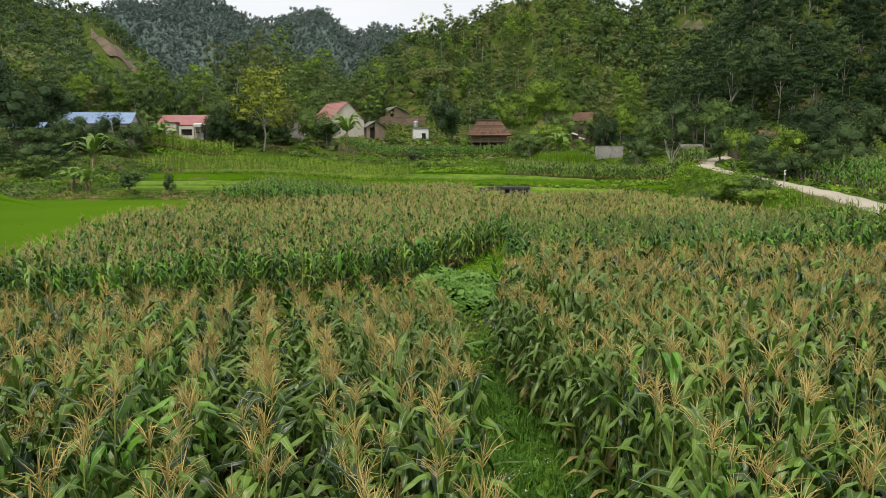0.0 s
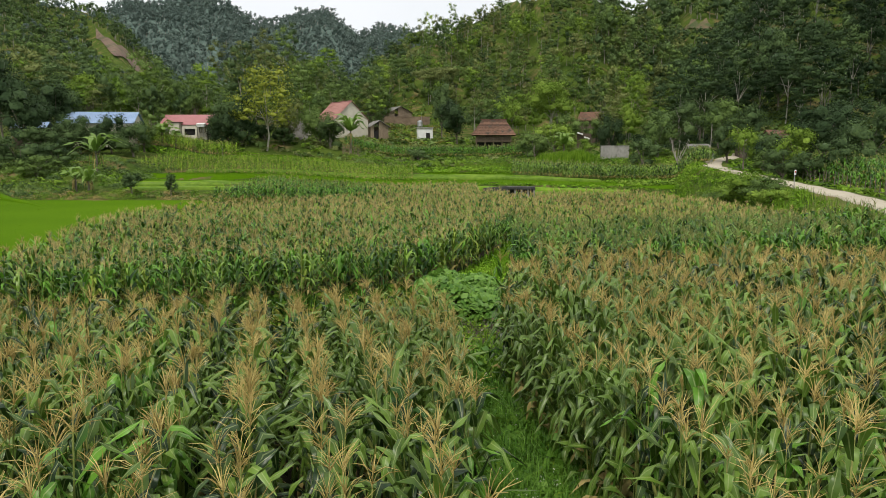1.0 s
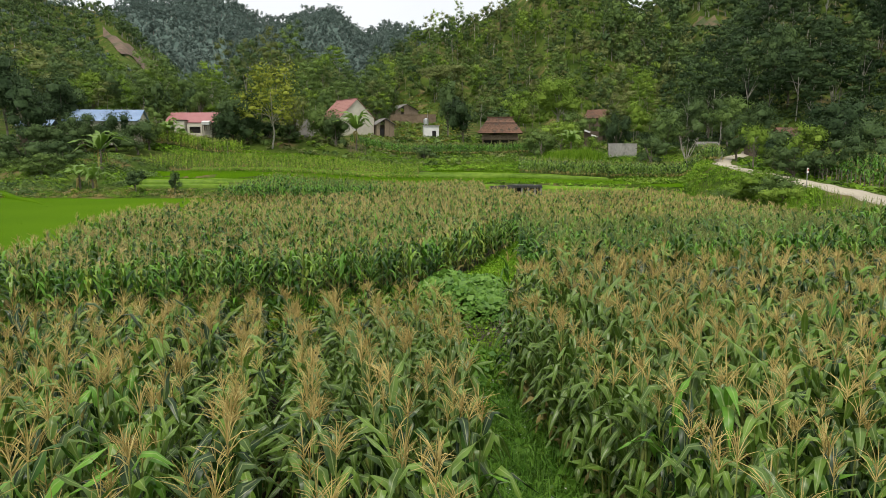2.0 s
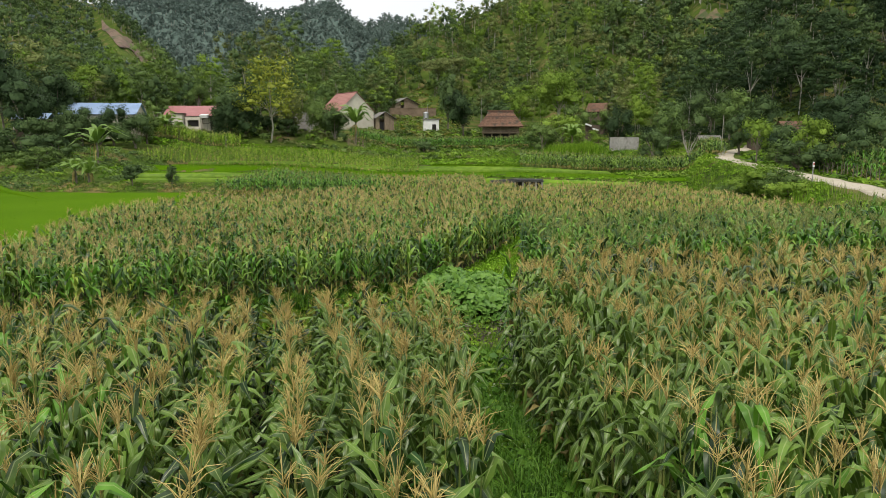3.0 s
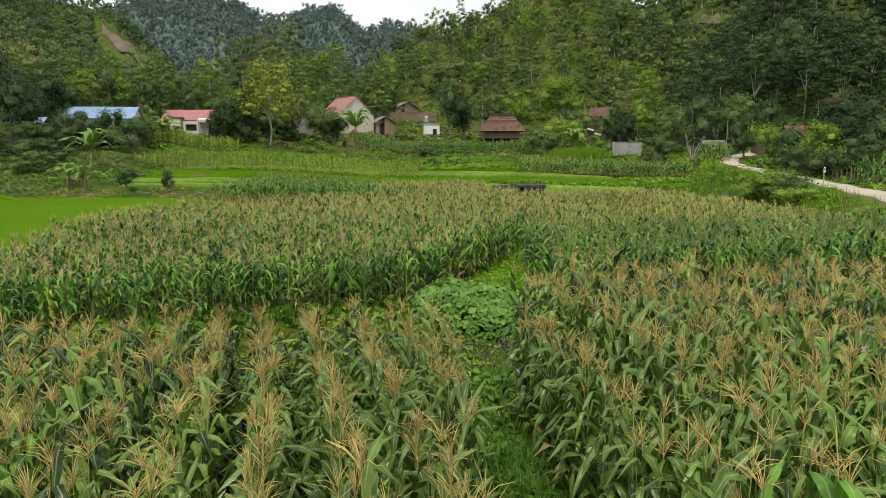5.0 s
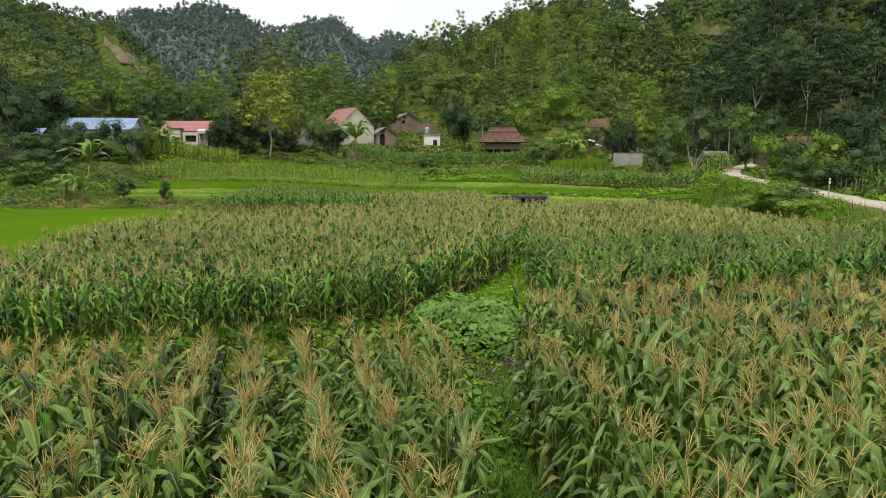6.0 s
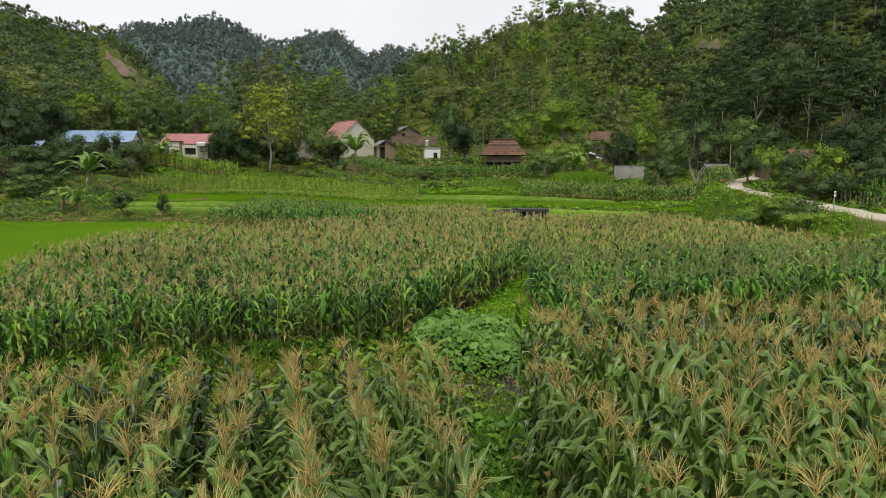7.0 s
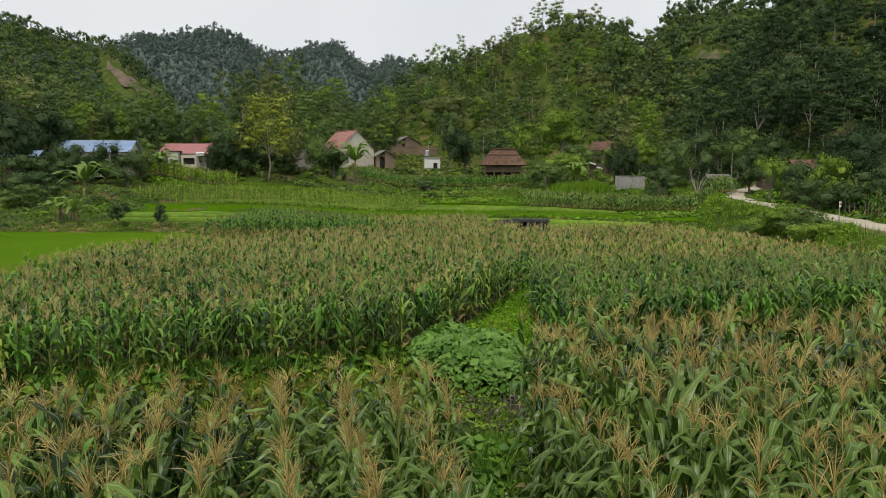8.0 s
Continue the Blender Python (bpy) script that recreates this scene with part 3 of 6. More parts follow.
def corn_block(name, label, inside, bounds, gaps, turn, detail, seed, tall=1.0, fresh=0.15, dull=True, cut=None, ripe=0.0, leaf=None, plume=None):
    x, y = sown(inside, *bounds, *gaps, turn, seed, 0.045 if detail == 3 else 0.2)
    if cut is not None:
        k = ~cut(x, y)
        x, y = x[k], y[k]
    r = np.random.default_rng(seed + 1)
    n = len(x)
    place = np.stack([x, y, land(x, y)], 1)
    protos = MAIZE_PROTO[detail]
    mats = list(MAIZE_MATS if detail == 3 else BACK_MATS)
    if dull:
        mats[1] = TASSEL_DULL
    if plume:
        mats[1] = plume
    if leaf:
        mats[0] = mats[4] = leaf
        mats[1] = TASSEL_GREEN
    ob = planted(name, protos, r.integers(0, len(protos), n), place, r.uniform(0, 6.283, n), r.normal(0.98, 0.06, n) * tall, mats,
                 np.where(r.random(n) < fresh, 4, np.where(r.random(n) < ripe, 6, 0)), r.normal(0, 0.035, (n, 2)), None, detail == 3)
    return tagged(ob, label, "maize", kind="stuff")


def picked(x, y):
    """The stretch along the grassy lane where single plants can be told apart."""
    return (x > -2.6) & (x < 4.4) & (y > 8.8) & (y < 15.2)


def soil(inside, x0, x1, y0, y1, cell, label):
    """Bare brown soil under a maize field, its colour darkened for shade."""
    nx, ny = int((x1 - x0) / cell), int((y1 - y0) / cell)
    X, Y = np.meshgrid(np.linspace(x0, x1, nx), np.linspace(y0, y1, ny))
    v = np.stack([X, Y, land(X, Y) + 0.03], 2).reshape(-1, 3)
    j, i = np.meshgrid(np.arange(nx - 1), np.arange(ny - 1))
    c = (i * nx + j).ravel()
    f = np.stack([c, c + 1, c + nx + 1, c + nx], 1)
    mid = v[f].mean(1)
    f = f[inside(mid[:, 0], mid[:, 1])]
    tagged(quads("field_soil", v, f, [FIELD_SOIL], smooth=True), label, "soil", kind="structure")


soil(field_left, -17, 1.2, -9, 18.4, 0.5, "brown soil darkened for shade under the ripening maize")
soil(field_right, 1.4, 18, -9, 21.4, 0.5, "brown soil darkened for shade under the maize beside the lane")
# dark sheet that paints the shaded hollow at the lane's end
soil(lambda x, y: (x > -0.6) & (x < 2.6), -1, 3, 17, 23.4, 0.4, "soil sheet darkened for the shade before the bean vines")
soil(back_left, -21, 6, 17, 64, 0.9, "soil darkened for shade under the back maize field")
soil(back_right, 2, 24, 25, 66, 0.9, "soil darkened for shade under the maize below the road")
soil(back_far, -25, 20, 61, 80, 1.0, "soil darkened for shade under the far maize field")
corn_block("maize_field", "ripening maize field with tan tassels in straight rows", near_left, (-16, 1.0, 3.4, 18.4), (0.80, 0.19), 14.5, 3, 11, dull=False, cut=picked)
corn_block("maize_field", "ripening maize field with tan tassels beside the lane", near_right, (1.2, 18, 3.4, 21.5), (0.80, 0.19), 6.0, 3, 12, dull=False, cut=picked)
corn_block("maize_field", "ripening maize behind the start of the lane", lambda x, y: field_left(x, y) & ((y < 3.2) | ~in_view(x, y, 1.4)), (-16, 1.0, -9, 11), (0.68, 0.36), 14.5, 0, 18, 0.95, dull=False)
corn_block("maize_field", "ripening maize beyond the start of the lane", lambda x, y: field_right(x, y) & ((y < 3.2) | ~in_view(x, y, 1.4)), (1.5, 17, -9, 12), (0.68, 0.36), 6.0, 0, 19, 0.95, dull=False)
corn_block("maize_field", "dense green maize field with faded tassels", back_left, (-20, 8, 20, 42), (0.68, 0.27), 10, 2, 13, 0.9, 0.4, ripe=0.2)
corn_block("maize_field", "dense maize field with faded tassels beyond the lane", back_left, (-21, 10, 42, 64), (0.7, 0.34), 10, 1, 14, 0.86, 0.2, ripe=0.5)
corn_block("maize_field", "tall dark green maize field beside the lane", back_right, (3, 24, 25, 36), (0.68, 0.27), 5, 2, 15, 0.98, 0.7, plume=TASSEL_GREEN)
corn_block("maize_field", "maize field with faded tassels below the road", back_right, (3, 24, 36, 66), (0.7, 0.34), 5, 1, 16, 0.84, 0.1, ripe=0.6)
corn_block("maize_field", "far maize field with faded tassels", lambda x, y: back_far(x, y) & (x > -8), (-24, 22, 60, 82), (0.7, 0.34), 8, 0, 17, 0.74, 0.2, ripe=0.5)
corn_block("maize_field", "dark green young maize beside the paddy", lambda x, y: back_far(x, y) & (x <= -8), (-24, 22, 60, 82), (0.7, 0.34), 8, 0, 20, 0.78, 0.9, plume=TASSEL_GREEN)


def maize_things():
    """Single plants along the lane, each with its own stalk, leaves, ears and tassel."""
    xs, ys = [], []
    for inside, turn, seed, bounds in ((near_left, 14.5, 11, (-16, 1.0, 3.4, 18.4)), (near_right, 6.0, 12, (1.2, 18, 3.4, 21.5))):
        x, y = sown(inside, *bounds, 0.80, 0.19, turn, seed)
        k = picked(x, y)
        xs.append(x[k]), ys.append(y[k])
    x, y = np.concatenate(xs), np.concatenate(ys)
    z = land(x, y)
    r = np.random.default_rng(5)
    meshes = []
    for p in MAIZE[3]:
        row = []
        for nm, v, f, slot in p:
            ob = quads(nm, v, f, [MAIZE_MATS[slot]])
            row.append((nm, ob.data))
            bpy.data.objects.remove(ob)
        meshes.append(row)
    for i in range(len(x)):
        base = new("maize_plant")
        g = r.normal(0.98, 0.06)
        base.matrix_basis = Matrix.Translation((x[i], y[i], z[i])) @ Euler((r.normal(0, 0.03), r.normal(0, 0.03), r.uniform(0, 6.283))).to_matrix().to_4x4() @ Matrix.Scale(g, 4)
        tagged(base, "maize plant with arching leaves and a tan tassel", "maize", "maize plants along the lane")
        for nm, me in meshes[r.integers(0, len(meshes))]:
            new(nm, me).parent = base
    return len(x)


print("single maize plants", maize_things())


# ---- grass, weeds, beans, rice ----
def tufts(seed, blades, long, wide, spread=0.1, segs=3):
    r = np.random.default_rng(seed)
    pieces = []
    for k in range(blades):
        v, f = blade(r, r.uniform(0.6, 1.0) * long, wide, 0, r.uniform(0, 6.283), r.uniform(2, 25), r.uniform(35, 110), 0.5, segs + 1, 0)
        v[:, :2] += r.normal(0, spread, 2)
        pieces.append((v, f, 0))
    return join(pieces)


def sprays(seed, leaves, width, height, size, slender=0.6, far=False):
    """A low clump of broad leaves."""
    r = np.random.default_rng(seed)
    c = r.normal(0, 1, (leaves, 3))
    c /= np.linalg.norm(c, axis=1)[:, None]
    c[:, 2] = np.abs(c[:, 2])
    p = c * np.array([width, width, height]) * r.uniform(0.55, 1.0, (leaves, 1)) * r.uniform(0.8, 1.15, (leaves, 1))
    return (shards if far else diamonds)(r, p, c + np.array([0, 0, 0.5]), size, slender)


def diamonds(r, p, out, size, slender=0.6, spread=0.6):
    """Leaf sprays: a bent rhomb at each place, facing roughly outwards."""
    n = len(p)
    nrm = out / (np.linalg.norm(out, axis=1)[:, None] + 1e-9) + r.normal(0, spread, (n, 3))
    nrm /= np.linalg.norm(nrm, axis=1)[:, None]
    a = np.cross(nrm, r.normal(0, 1, (n, 3)))
    a /= np.linalg.norm(a, axis=1)[:, None]
    b = np.cross(nrm, a)
    g = size * r.uniform(0.6, 1.35, (n, 1))
    h = slender * r.uniform(0.7, 1.2, (n, 1))
    v = np.stack([p - a * g * 0.5 - nrm * g * 0.12, p + b * g * 0.5 * h, p + a * g * 0.5 - nrm * g * 0.12, p - b * g * 0.5 * h], 1).reshape(-1, 3)
    f = np.arange(4 * n).reshape(n, 4)[:, ::-1]
    return v, f, np.zeros(n, int)


def shards(r, p, out, size, slender=0.7, spread=0.4):
    """Single pointed leaves seen from afar: one triangle each."""
    n = len(p)
    nrm = out / (np.linalg.norm(out, axis=1)[:, None] + 1e-9) + r.normal(0, spread, (n, 3))
    nrm /= np.linalg.norm(nrm, axis=1)[:, None]
    a = np.cross(nrm, r.normal(0, 1, (n, 3)))
    a /= np.linalg.norm(a, axis=1)[:, None]
    b = np.cross(nrm, a)
    g = size * r.uniform(0.6, 1.4, (n, 1))
    h = slender * r.uniform(0.7, 1.2, (n, 1))
    v = np.stack([p - a * g * 0.5, p + b * g * 0.5 * h, p + a * g * 0.5 - b * g * 0.35 * h], 1).reshape(-1, 3)
    return v, np.arange(3 * n).reshape(n, 3)[:, ::-1], np.zeros(n, int)


def strewn(name, label, protos, x, y, mats, size=(0.8, 1.2), seed=0, shift=None, category="weeds", lift=0.0):
    r = np.random.default_rng(seed)
    n = len(x)
    place = np.stack([x, y, land(x, y) + lift], 1)
    ob = planted(name, protos, r.integers(0, len(protos), n), place, r.uniform(0, 6.283, n), r.uniform(*size, n), mats, shift)
    return tagged(ob, label, category, kind="stuff")


LANE_GRASS = [tufts(60 + k, 12, 0.45, 0.018, 0.10, 2) for k in range(4)]
LANE_WEED = [sprays(70 + k, 18, 0.24, 0.32, 0.16) for k in range(4)]
r0 = np.random.default_rng(21)
ly = r0.uniform(3, 19.5, 2600)
lx = lane_left(ly) - 0.2 + r0.random(2600) * (lane_right(ly) - lane_left(ly) + 0.8)
strewn("grass", "lush green grass growing in the lane", LANE_GRASS, lx[:1500], ly[:1500], [GRASS_LANE], (0.7, 1.5), 1, category="grass")
strewn("weeds", "low leafy weeds growing in the lane", LANE_WEED, lx[1500:], ly[1500:], [WEED], (0.5, 1.2), 2)
ly = r0.uniform(5, 15, 700)
lx = lane_left(ly) + 0.15 + r0.random(700) * (lane_right(ly) - lane_left(ly) - 0.2)
strewn("grass", "long arching grass blades growing in the lane", [tufts(65 + k, 14, 0.72, 0.016, 0.10, 3) for k in range(3)], lx, ly, [GRASS_LANE, GRASS_LANE], (0.7, 1.25), 19, r0.integers(0, 2, 700), category="grass")
gy = np.linspace(-9, 3, 700)
gx = 0.4 + 2.2 * ((np.arange(700) * 0.618) % 1)
strewn("grass", "green grass at the start of the lane", LANE_GRASS + LANE_WEED, gx, gy, [GRASS], (0.7, 1.4), 9, category="grass")
ly = r0.uniform(25, 46, 1800)
lx = lane_far_left(ly) - 0.4 + r0.random(1800) * (lane_right(ly) - lane_far_left(ly) + 0.9)
strewn("grass", "bright green grass on the lane beyond the bean vines", LANE_WEED + LANE_GRASS, lx, ly, [GRASS_BRIGHT], (0.5, 0.9), 3, category="grass")
wx = r0.uniform(-16, 0.5, 1500)
wy = 18.0 + 0.28 * np.minimum(wx, 0) + r0.random(1500) * (8.0 + 0.06 * wx)
strewn("weeds", "yellowish weeds between two maize fields", LANE_WEED + LANE_GRASS, wx, wy, [GRASS, GRASS_YELLOW], (0.6, 1.3), 4, np.where(r0.random(1500) < 0.6, 1, 0))
wx = r0.uniform(2.4, 18, 700)
wy = r0.uniform(19, 25, 700)
strewn("weeds", "weeds between the maize fields by the lane", LANE_WEED, wx, wy, [WEED], (0.6, 1.2), 5)
wx = r0.uniform(-14, 0, 1100)
wy = 26.0 + 0.36 * wx + r0.random(1100) ** 1.5 * 1.8
strewn("weeds", "green weeds at the foot of the back maize field", LANE_WEED + LANE_GRASS, wx, wy, [WEED, CORN_LEAF_FRESH], (1.0, 2.1), 7, r0.integers(0, 2, 1100))
ly = r0.uniform(3, 19, 800)
lx = lane_left(ly) - 0.1 + r0.random(800) * (lane_right(ly) - lane_left(ly) + 0.2)
strewn("weeds", "broad-leaved green weeds growing in the lane", LANE_WEED, lx, ly, [WEED, BEAN, GRASS_LANE], (0.8, 1.7), 8, r0.integers(0, 3, 800))
# small white flowers in the lane
fy = r0.uniform(4, 17, 160)
fx = lane_left(fy) + 0.1 + r0.random(160) * (lane_right(fy) - lane_left(fy) - 0.3)
flower = diamonds(np.random.default_rng(3), np.random.default_rng(4).normal(0, 0.02, (5, 3)) + np.array([0, 0, 0.36]), np.tile((0, 0, 1.0), (5, 1)), 0.035, 0.8)
strewn("flowers", "tiny white flowers among the lane grass", [flower], fx, fy, [PETAL], (0.7, 1.15), 6, category="flowers")


def lobed_leaves(r, p, out, size, spread=0.45):
    """Broad three-lobed leaves, cupped along the midrib, facing roughly outwards."""
    n = len(p)
    shape = np.array([(-0.45, 0, -0.10), (-0.30, 0.34, 0.03), (0.02, 0.52, -0.06), (0.10, 0.26, 0.04), (0.62, 0, -0.14), (0.10, -0.26, 0.04), (0.02, -0.52, -0.06), (-0.30, -0.34, 0.03), (0, 0, 0)])
    nrm = out / (np.linalg.norm(out, axis=1)[:, None] + 1e-9) + r.normal(0, spread, (n, 3))
    nrm /= np.linalg.norm(nrm, axis=1)[:, None]
    a = np.cross(nrm, r.normal(0, 1, (n, 3)))
    a /= np.linalg.norm(a, axis=1)[:, None]
    b = np.cross(nrm, a)
    g = (size * r.uniform(0.6, 1.3, n))[:, None, None]
    v = p[:, None] + g * (shape[None, :, :1] * a[:, None] + shape[None, :, 1:2] * b[:, None] + shape[None, :, 2:] * nrm[:, None])
    f = np.array([(i, (i + 1) % 8, 8) for i in range(8)])
    return v.reshape(-1, 3), (f[None] + (np.arange(n) * 9)[:, None, None]).reshape(-1, 3)


def bean_mound():
    """Climbing beans heaped over a low frame at the bend of the lane, trailing off along it."""
    base = new("bean_vines")
    cx, cy = 0.55, 25.4
    foot = float(land(cx, cy))
    base.location = (cx, cy, foot)
    r = np.random.default_rng(31)
    n = 4600
    u, w = r.uniform(-1, 1, n), r.uniform(-1, 1, n)
    k = u * u + w * w < 1
    u, w = u[k], w[k]
    x, y = u * 1.75 - 0.35 * w, w * 2.9
    hgt = (1.12 - 0.28 * w - 0.16 * u) * np.maximum(0, 1 - (u * u + w * w) ** 4) ** 0.5 * (0.85 + 0.2 * np.sin(x * 2.3) * np.cos(y * 1.7))
    z = hgt * r.uniform(0.62, 1.0, len(x)) ** 0.6 + land(x + cx, y + cy) - foot
    v, f = lobed_leaves(r, np.stack([x, y, z], 1), np.stack([u * 0.5, w * 0.5 - 0.25, np.full(len(x), 1.0)], 1), 0.25)
    quads("foliage", v, f, [BEAN], parent=base, smooth=True)
    for k in range(14):
        a = r.uniform(0, 6.283)
        p = (math.cos(a) * 1.5, math.sin(a) * 2.5)
        v, f = tube([(p[0], p[1], -0.1), (p[0] * 0.9 + 0.1, p[1] * 0.92, 0.4), (p[0] * 0.75, p[1] * 0.8, 0.8)], [0.02, 0.018, 0.012], 5)
        quads("stake", v, f, [WOOD], parent=base)
    return tagged(base, "heap of climbing bean vines with broad green leaves", "bean vines")


bean_mound()
dx, dy = r0.uniform(-0.4, 1.6, 190), r0.uniform(18.8, 23.0, 190)
strewn("dry_stalks", "brown dry stalks and weeds before the bean vines", [tufts(360 + k, 6, 0.75, 0.012, 0.14, 2) for k in range(3)] + LANE_WEED, dx, dy, [WEED, WEED, GRASS, BARK], (0.5, 1.0), 14, r0.integers(0, 4, 190))


# ---- rice paddies and terrace strips ----
def paddy(name, outline, z, label, blades, seed, mat=PADDY, height=0.35):
    """A level bed with blades standing on it; outline: y, left x, right x."""
    o = np.array(outline, float)
    ys = np.linspace(o[0, 0], o[-1, 0], 60)
    a, b = np.interp(ys, o[:, 0], o[:, 1]), np.interp(ys, o[:, 0], o[:, 2])
    u = np.linspace(0, 1, 24)
    X, Y = a[:, None] + (b - a)[:, None] * u, np.repeat(ys[:, None], 24, 1)
    Z = z(X, Y) if callable(z) else np.full(X.shape, z)
    v = np.stack([X, Y, Z], 2).reshape(-1, 3)
    j, i = np.meshgrid(np.arange(23), np.arange(59))
    c = (i * 24 + j).ravel()
    bed = quads(name, v, np.stack([c, c + 1, c + 25, c + 24], 1), [mat], smooth=True)
    tagged(bed, label, "rice field", kind="structure")
    r = np.random.default_rng(seed)
    n = blades
    yy = r.uniform(o[0, 0], o[-1, 0], n)
    xx = np.interp(yy, o[:, 0], o[:, 1]) + r.random(n) * (np.interp(yy, o[:, 0], o[:, 2]) - np.interp(yy, o[:, 0], o[:, 1]))
    zz = z(xx, yy) if callable(z) else np.full(n, z)
    protos = [tufts(seed + k, 5, height, 0.05, 0.2, 1) for k in range(3)]
    ob = planted("rice_plants", protos, r.integers(0, 3, n), np.stack([xx, yy, zz - 0.05], 1), r.uniform(0, 6.283, n), r.uniform(0.6, 1.1, n), [RICE])
    tagged(ob, "young bright green rice plants standing in the paddy", "rice", kind="stuff")


paddy("rice_paddy", [(26, -40, -17.0), (33, -48, -18.4), (40, -54, -19.5), (45, -58, -18.5), (49, -60, -16.5), (53, -62, -13), (58, -64, -14), (66, -66, -22), (69.6, -66, -25)], 0.0,
      "bright green young rice paddy beside the maize", 500, 41, PADDY, 0.16)
paddy("rice_paddy", [(76.2, -36, 8), (77, -36, 8), (79.4, -36, 10)], lambda x, y: land(x, y) + 0.03, "narrow bright rice strip below the terrace", 1200, 42)
paddy("rice_paddy", [(82.5, -40, 27.5), (86, -40, 28), (91.5, -34, 29)], lambda x, y: land(x, y) + 0.03, "long bright green rice terrace", 1600, 43)
paddy("rice_paddy", [(93.2, -6, 30), (97, -4, 10), (103.4, -3, 8)], lambda x, y: land(x, y) + 0.03, "upper rice terrace strip", 1800, 44)
paddy("rice_paddy", [(62.5, 9.8, 22), (66, 10.2, 23.5), (70, 4.5, 25), (80, 4.5, 27)], lambda x, y: land(x, y) + 0.03, "bright rice strip behind the maize", 2200, 45)
paddy("rice_paddy", [(105.5, -36, 3), (108, -36, 3), (110.8, -36, 3)], lambda x, y: land(x, y) + 0.03, "bright grassy strip along the top terrace", 1200, 46)


def dyke(name, line, width, height, label, mat=GROUND):
    """A low earth bank between paddies."""
    ob = draped(name, line, width, mat, height, 0.1)
    return tagged(ob, label, "earth bank", kind="structure")


dyke("paddy_bank", [(-50, 74), (-44, 69.5), (-38, 64), (-31, 56.5), (-25, 49.5), (-20.5, 45)], 0.8, 0.38, "low grassy bank between two paddies", PADDY)

for yb, xa, xb, tall in ((75.6, -34, 8, 0.3), (80.2, -36, 21, 0.3), (92.3, -34, 20, 0.3)):
    dyke("terrace_bank", [(x, yb - 0.8 * math.sin(x * 0.13) - 0.4 * math.sin(x * 0.37 + 1)) for x in np.linspace(xa, xb, 40)], 0.8, tall, "low grassy bank along the terrace edge", WEED)
    dyke("terrace_bank", [(x, yb + 0.75 - 0.8 * math.sin(x * 0.13) - 0.4 * math.sin(x * 0.37 + 1)) for x in np.linspace(xa, xb, 40)], 0.6, tall + 0.04, "narrow green grass strip on the terrace edge", GRASS)

corn_block("maize_terrace", "short green maize on the terrace", lambda x, y: (x < -4.5) & (x > -40) & (y > 89.5), (-40, -4.5, 89.5, 104), (0.8, 0.65), 80, 0, 51, 0.62, 0.8, leaf=TERRACE_LEAF)
corn_block("maize_terrace", "row of green maize below the bank", lambda x, y: (y > 94.2 - 0.02 * x) & (y < 98.4 - 0.02 * x), (9, 36, 92, 100), (0.7, 0.36), 88, 0, 52, 0.98, 0.5, leaf=CORN_LEAF_PALE)
corn_block("maize_terrace", "strip of maize below the stilt house", lambda x, y: y > 0, (-18, 17, 122.5, 127.6), (0.7, 0.42), 88, 0, 53, 0.9, 0.6, leaf=CORN_LEAF_FRESH)
corn_block("maize_terrace", "fresh green maize below the red-roofed house", lambda x, y: y > 0, (-47, -33, 105.6, 110.5), (0.75, 0.45), 85, 0, 54, 0.95, 0.95, leaf=TERRACE_LEAF)

corn_block("maize_terrace", "green maize plot behind the road fence", lambda x, y: x - road_at(y)[0] > 3.8, (27, 44, 46, 70), (0.75, 0.42), 20, 0, 55, 0.8, 0.6, leaf=CORN_LEAF_FRESH)

BANK_WEED = [sprays(80 + k, 19, 0.7, 0.55, 0.50, 0.8, True) for k in range(5)]
FINE_WEED = [sprays(180 + k, 38, 0.8, 0.6, 0.30, 0.7, True) for k in range(5)]
BANK_GRASS = [tufts(90 + k, 9, 0.8, 0.09, 0.3, 1) for k in range(3)]


def weeds_on(label, n, xa, xb, ya, yb, mats, size, seed, keep=None, protos=None):
    r = np.random.default_rng(seed)
    x, y = r.uniform(xa, xb, n), r.uniform(ya, yb, n)
    if keep is not None:
        k = keep(x, y)
        x, y = x[k], y[k]
    strewn("weeds", label, protos or BANK_WEED, x, y, mats, size, seed, r.integers(0, len(mats), len(x)))


weeds_on("weedy bank with dry leaves above the paddy", 500, -46, -16, 69.6, 73.4, [WEED, CORN_DRY, WEED, CROWNS[3]], (0.35, 0.8), 1, None, FINE_WEED)
weeds_on("tangled weeds beside the paddy", 800, -62, -36, 70, 94, [CROWNS[0], CROWNS[1], WEED], (0.6, 1.2), 2, lambda x, y: x < -36 - (76 - y).clip(0, 9) * 1.2, FINE_WEED)
weeds_on("leafy weeds on the terrace bank", 1300, -16, 20, 113, 122, [WEED, GRASS, WEED, CROWNS[0]], (0.4, 0.9), 3, None, FINE_WEED)
weeds_on("weeds along the terrace edge", 700, -45, 14, 103.5, 105.6, [GRASS, WEED, GRASS_BRIGHT], (0.5, 0.9), 4)
weeds_on("weeds along the lower terrace edge", 700, -45, 34, 79.7, 82.4, [GRASS, WEED, GRASS_BRIGHT], (0.3, 0.6), 5)
weeds_on("weeds along the middle terrace edge", 700, -32, 34, 91.5, 93.2, [GRASS, WEED, GRASS_BRIGHT], (0.3, 0.55), 15)
weeds_on("weeds on the terrace by the village", 1100, 3, 36, 99.5, 116, [GRASS, GRASS, WEED], (0.5, 1.0), 6, None, FINE_WEED[:2] + BANK_GRASS * 2)
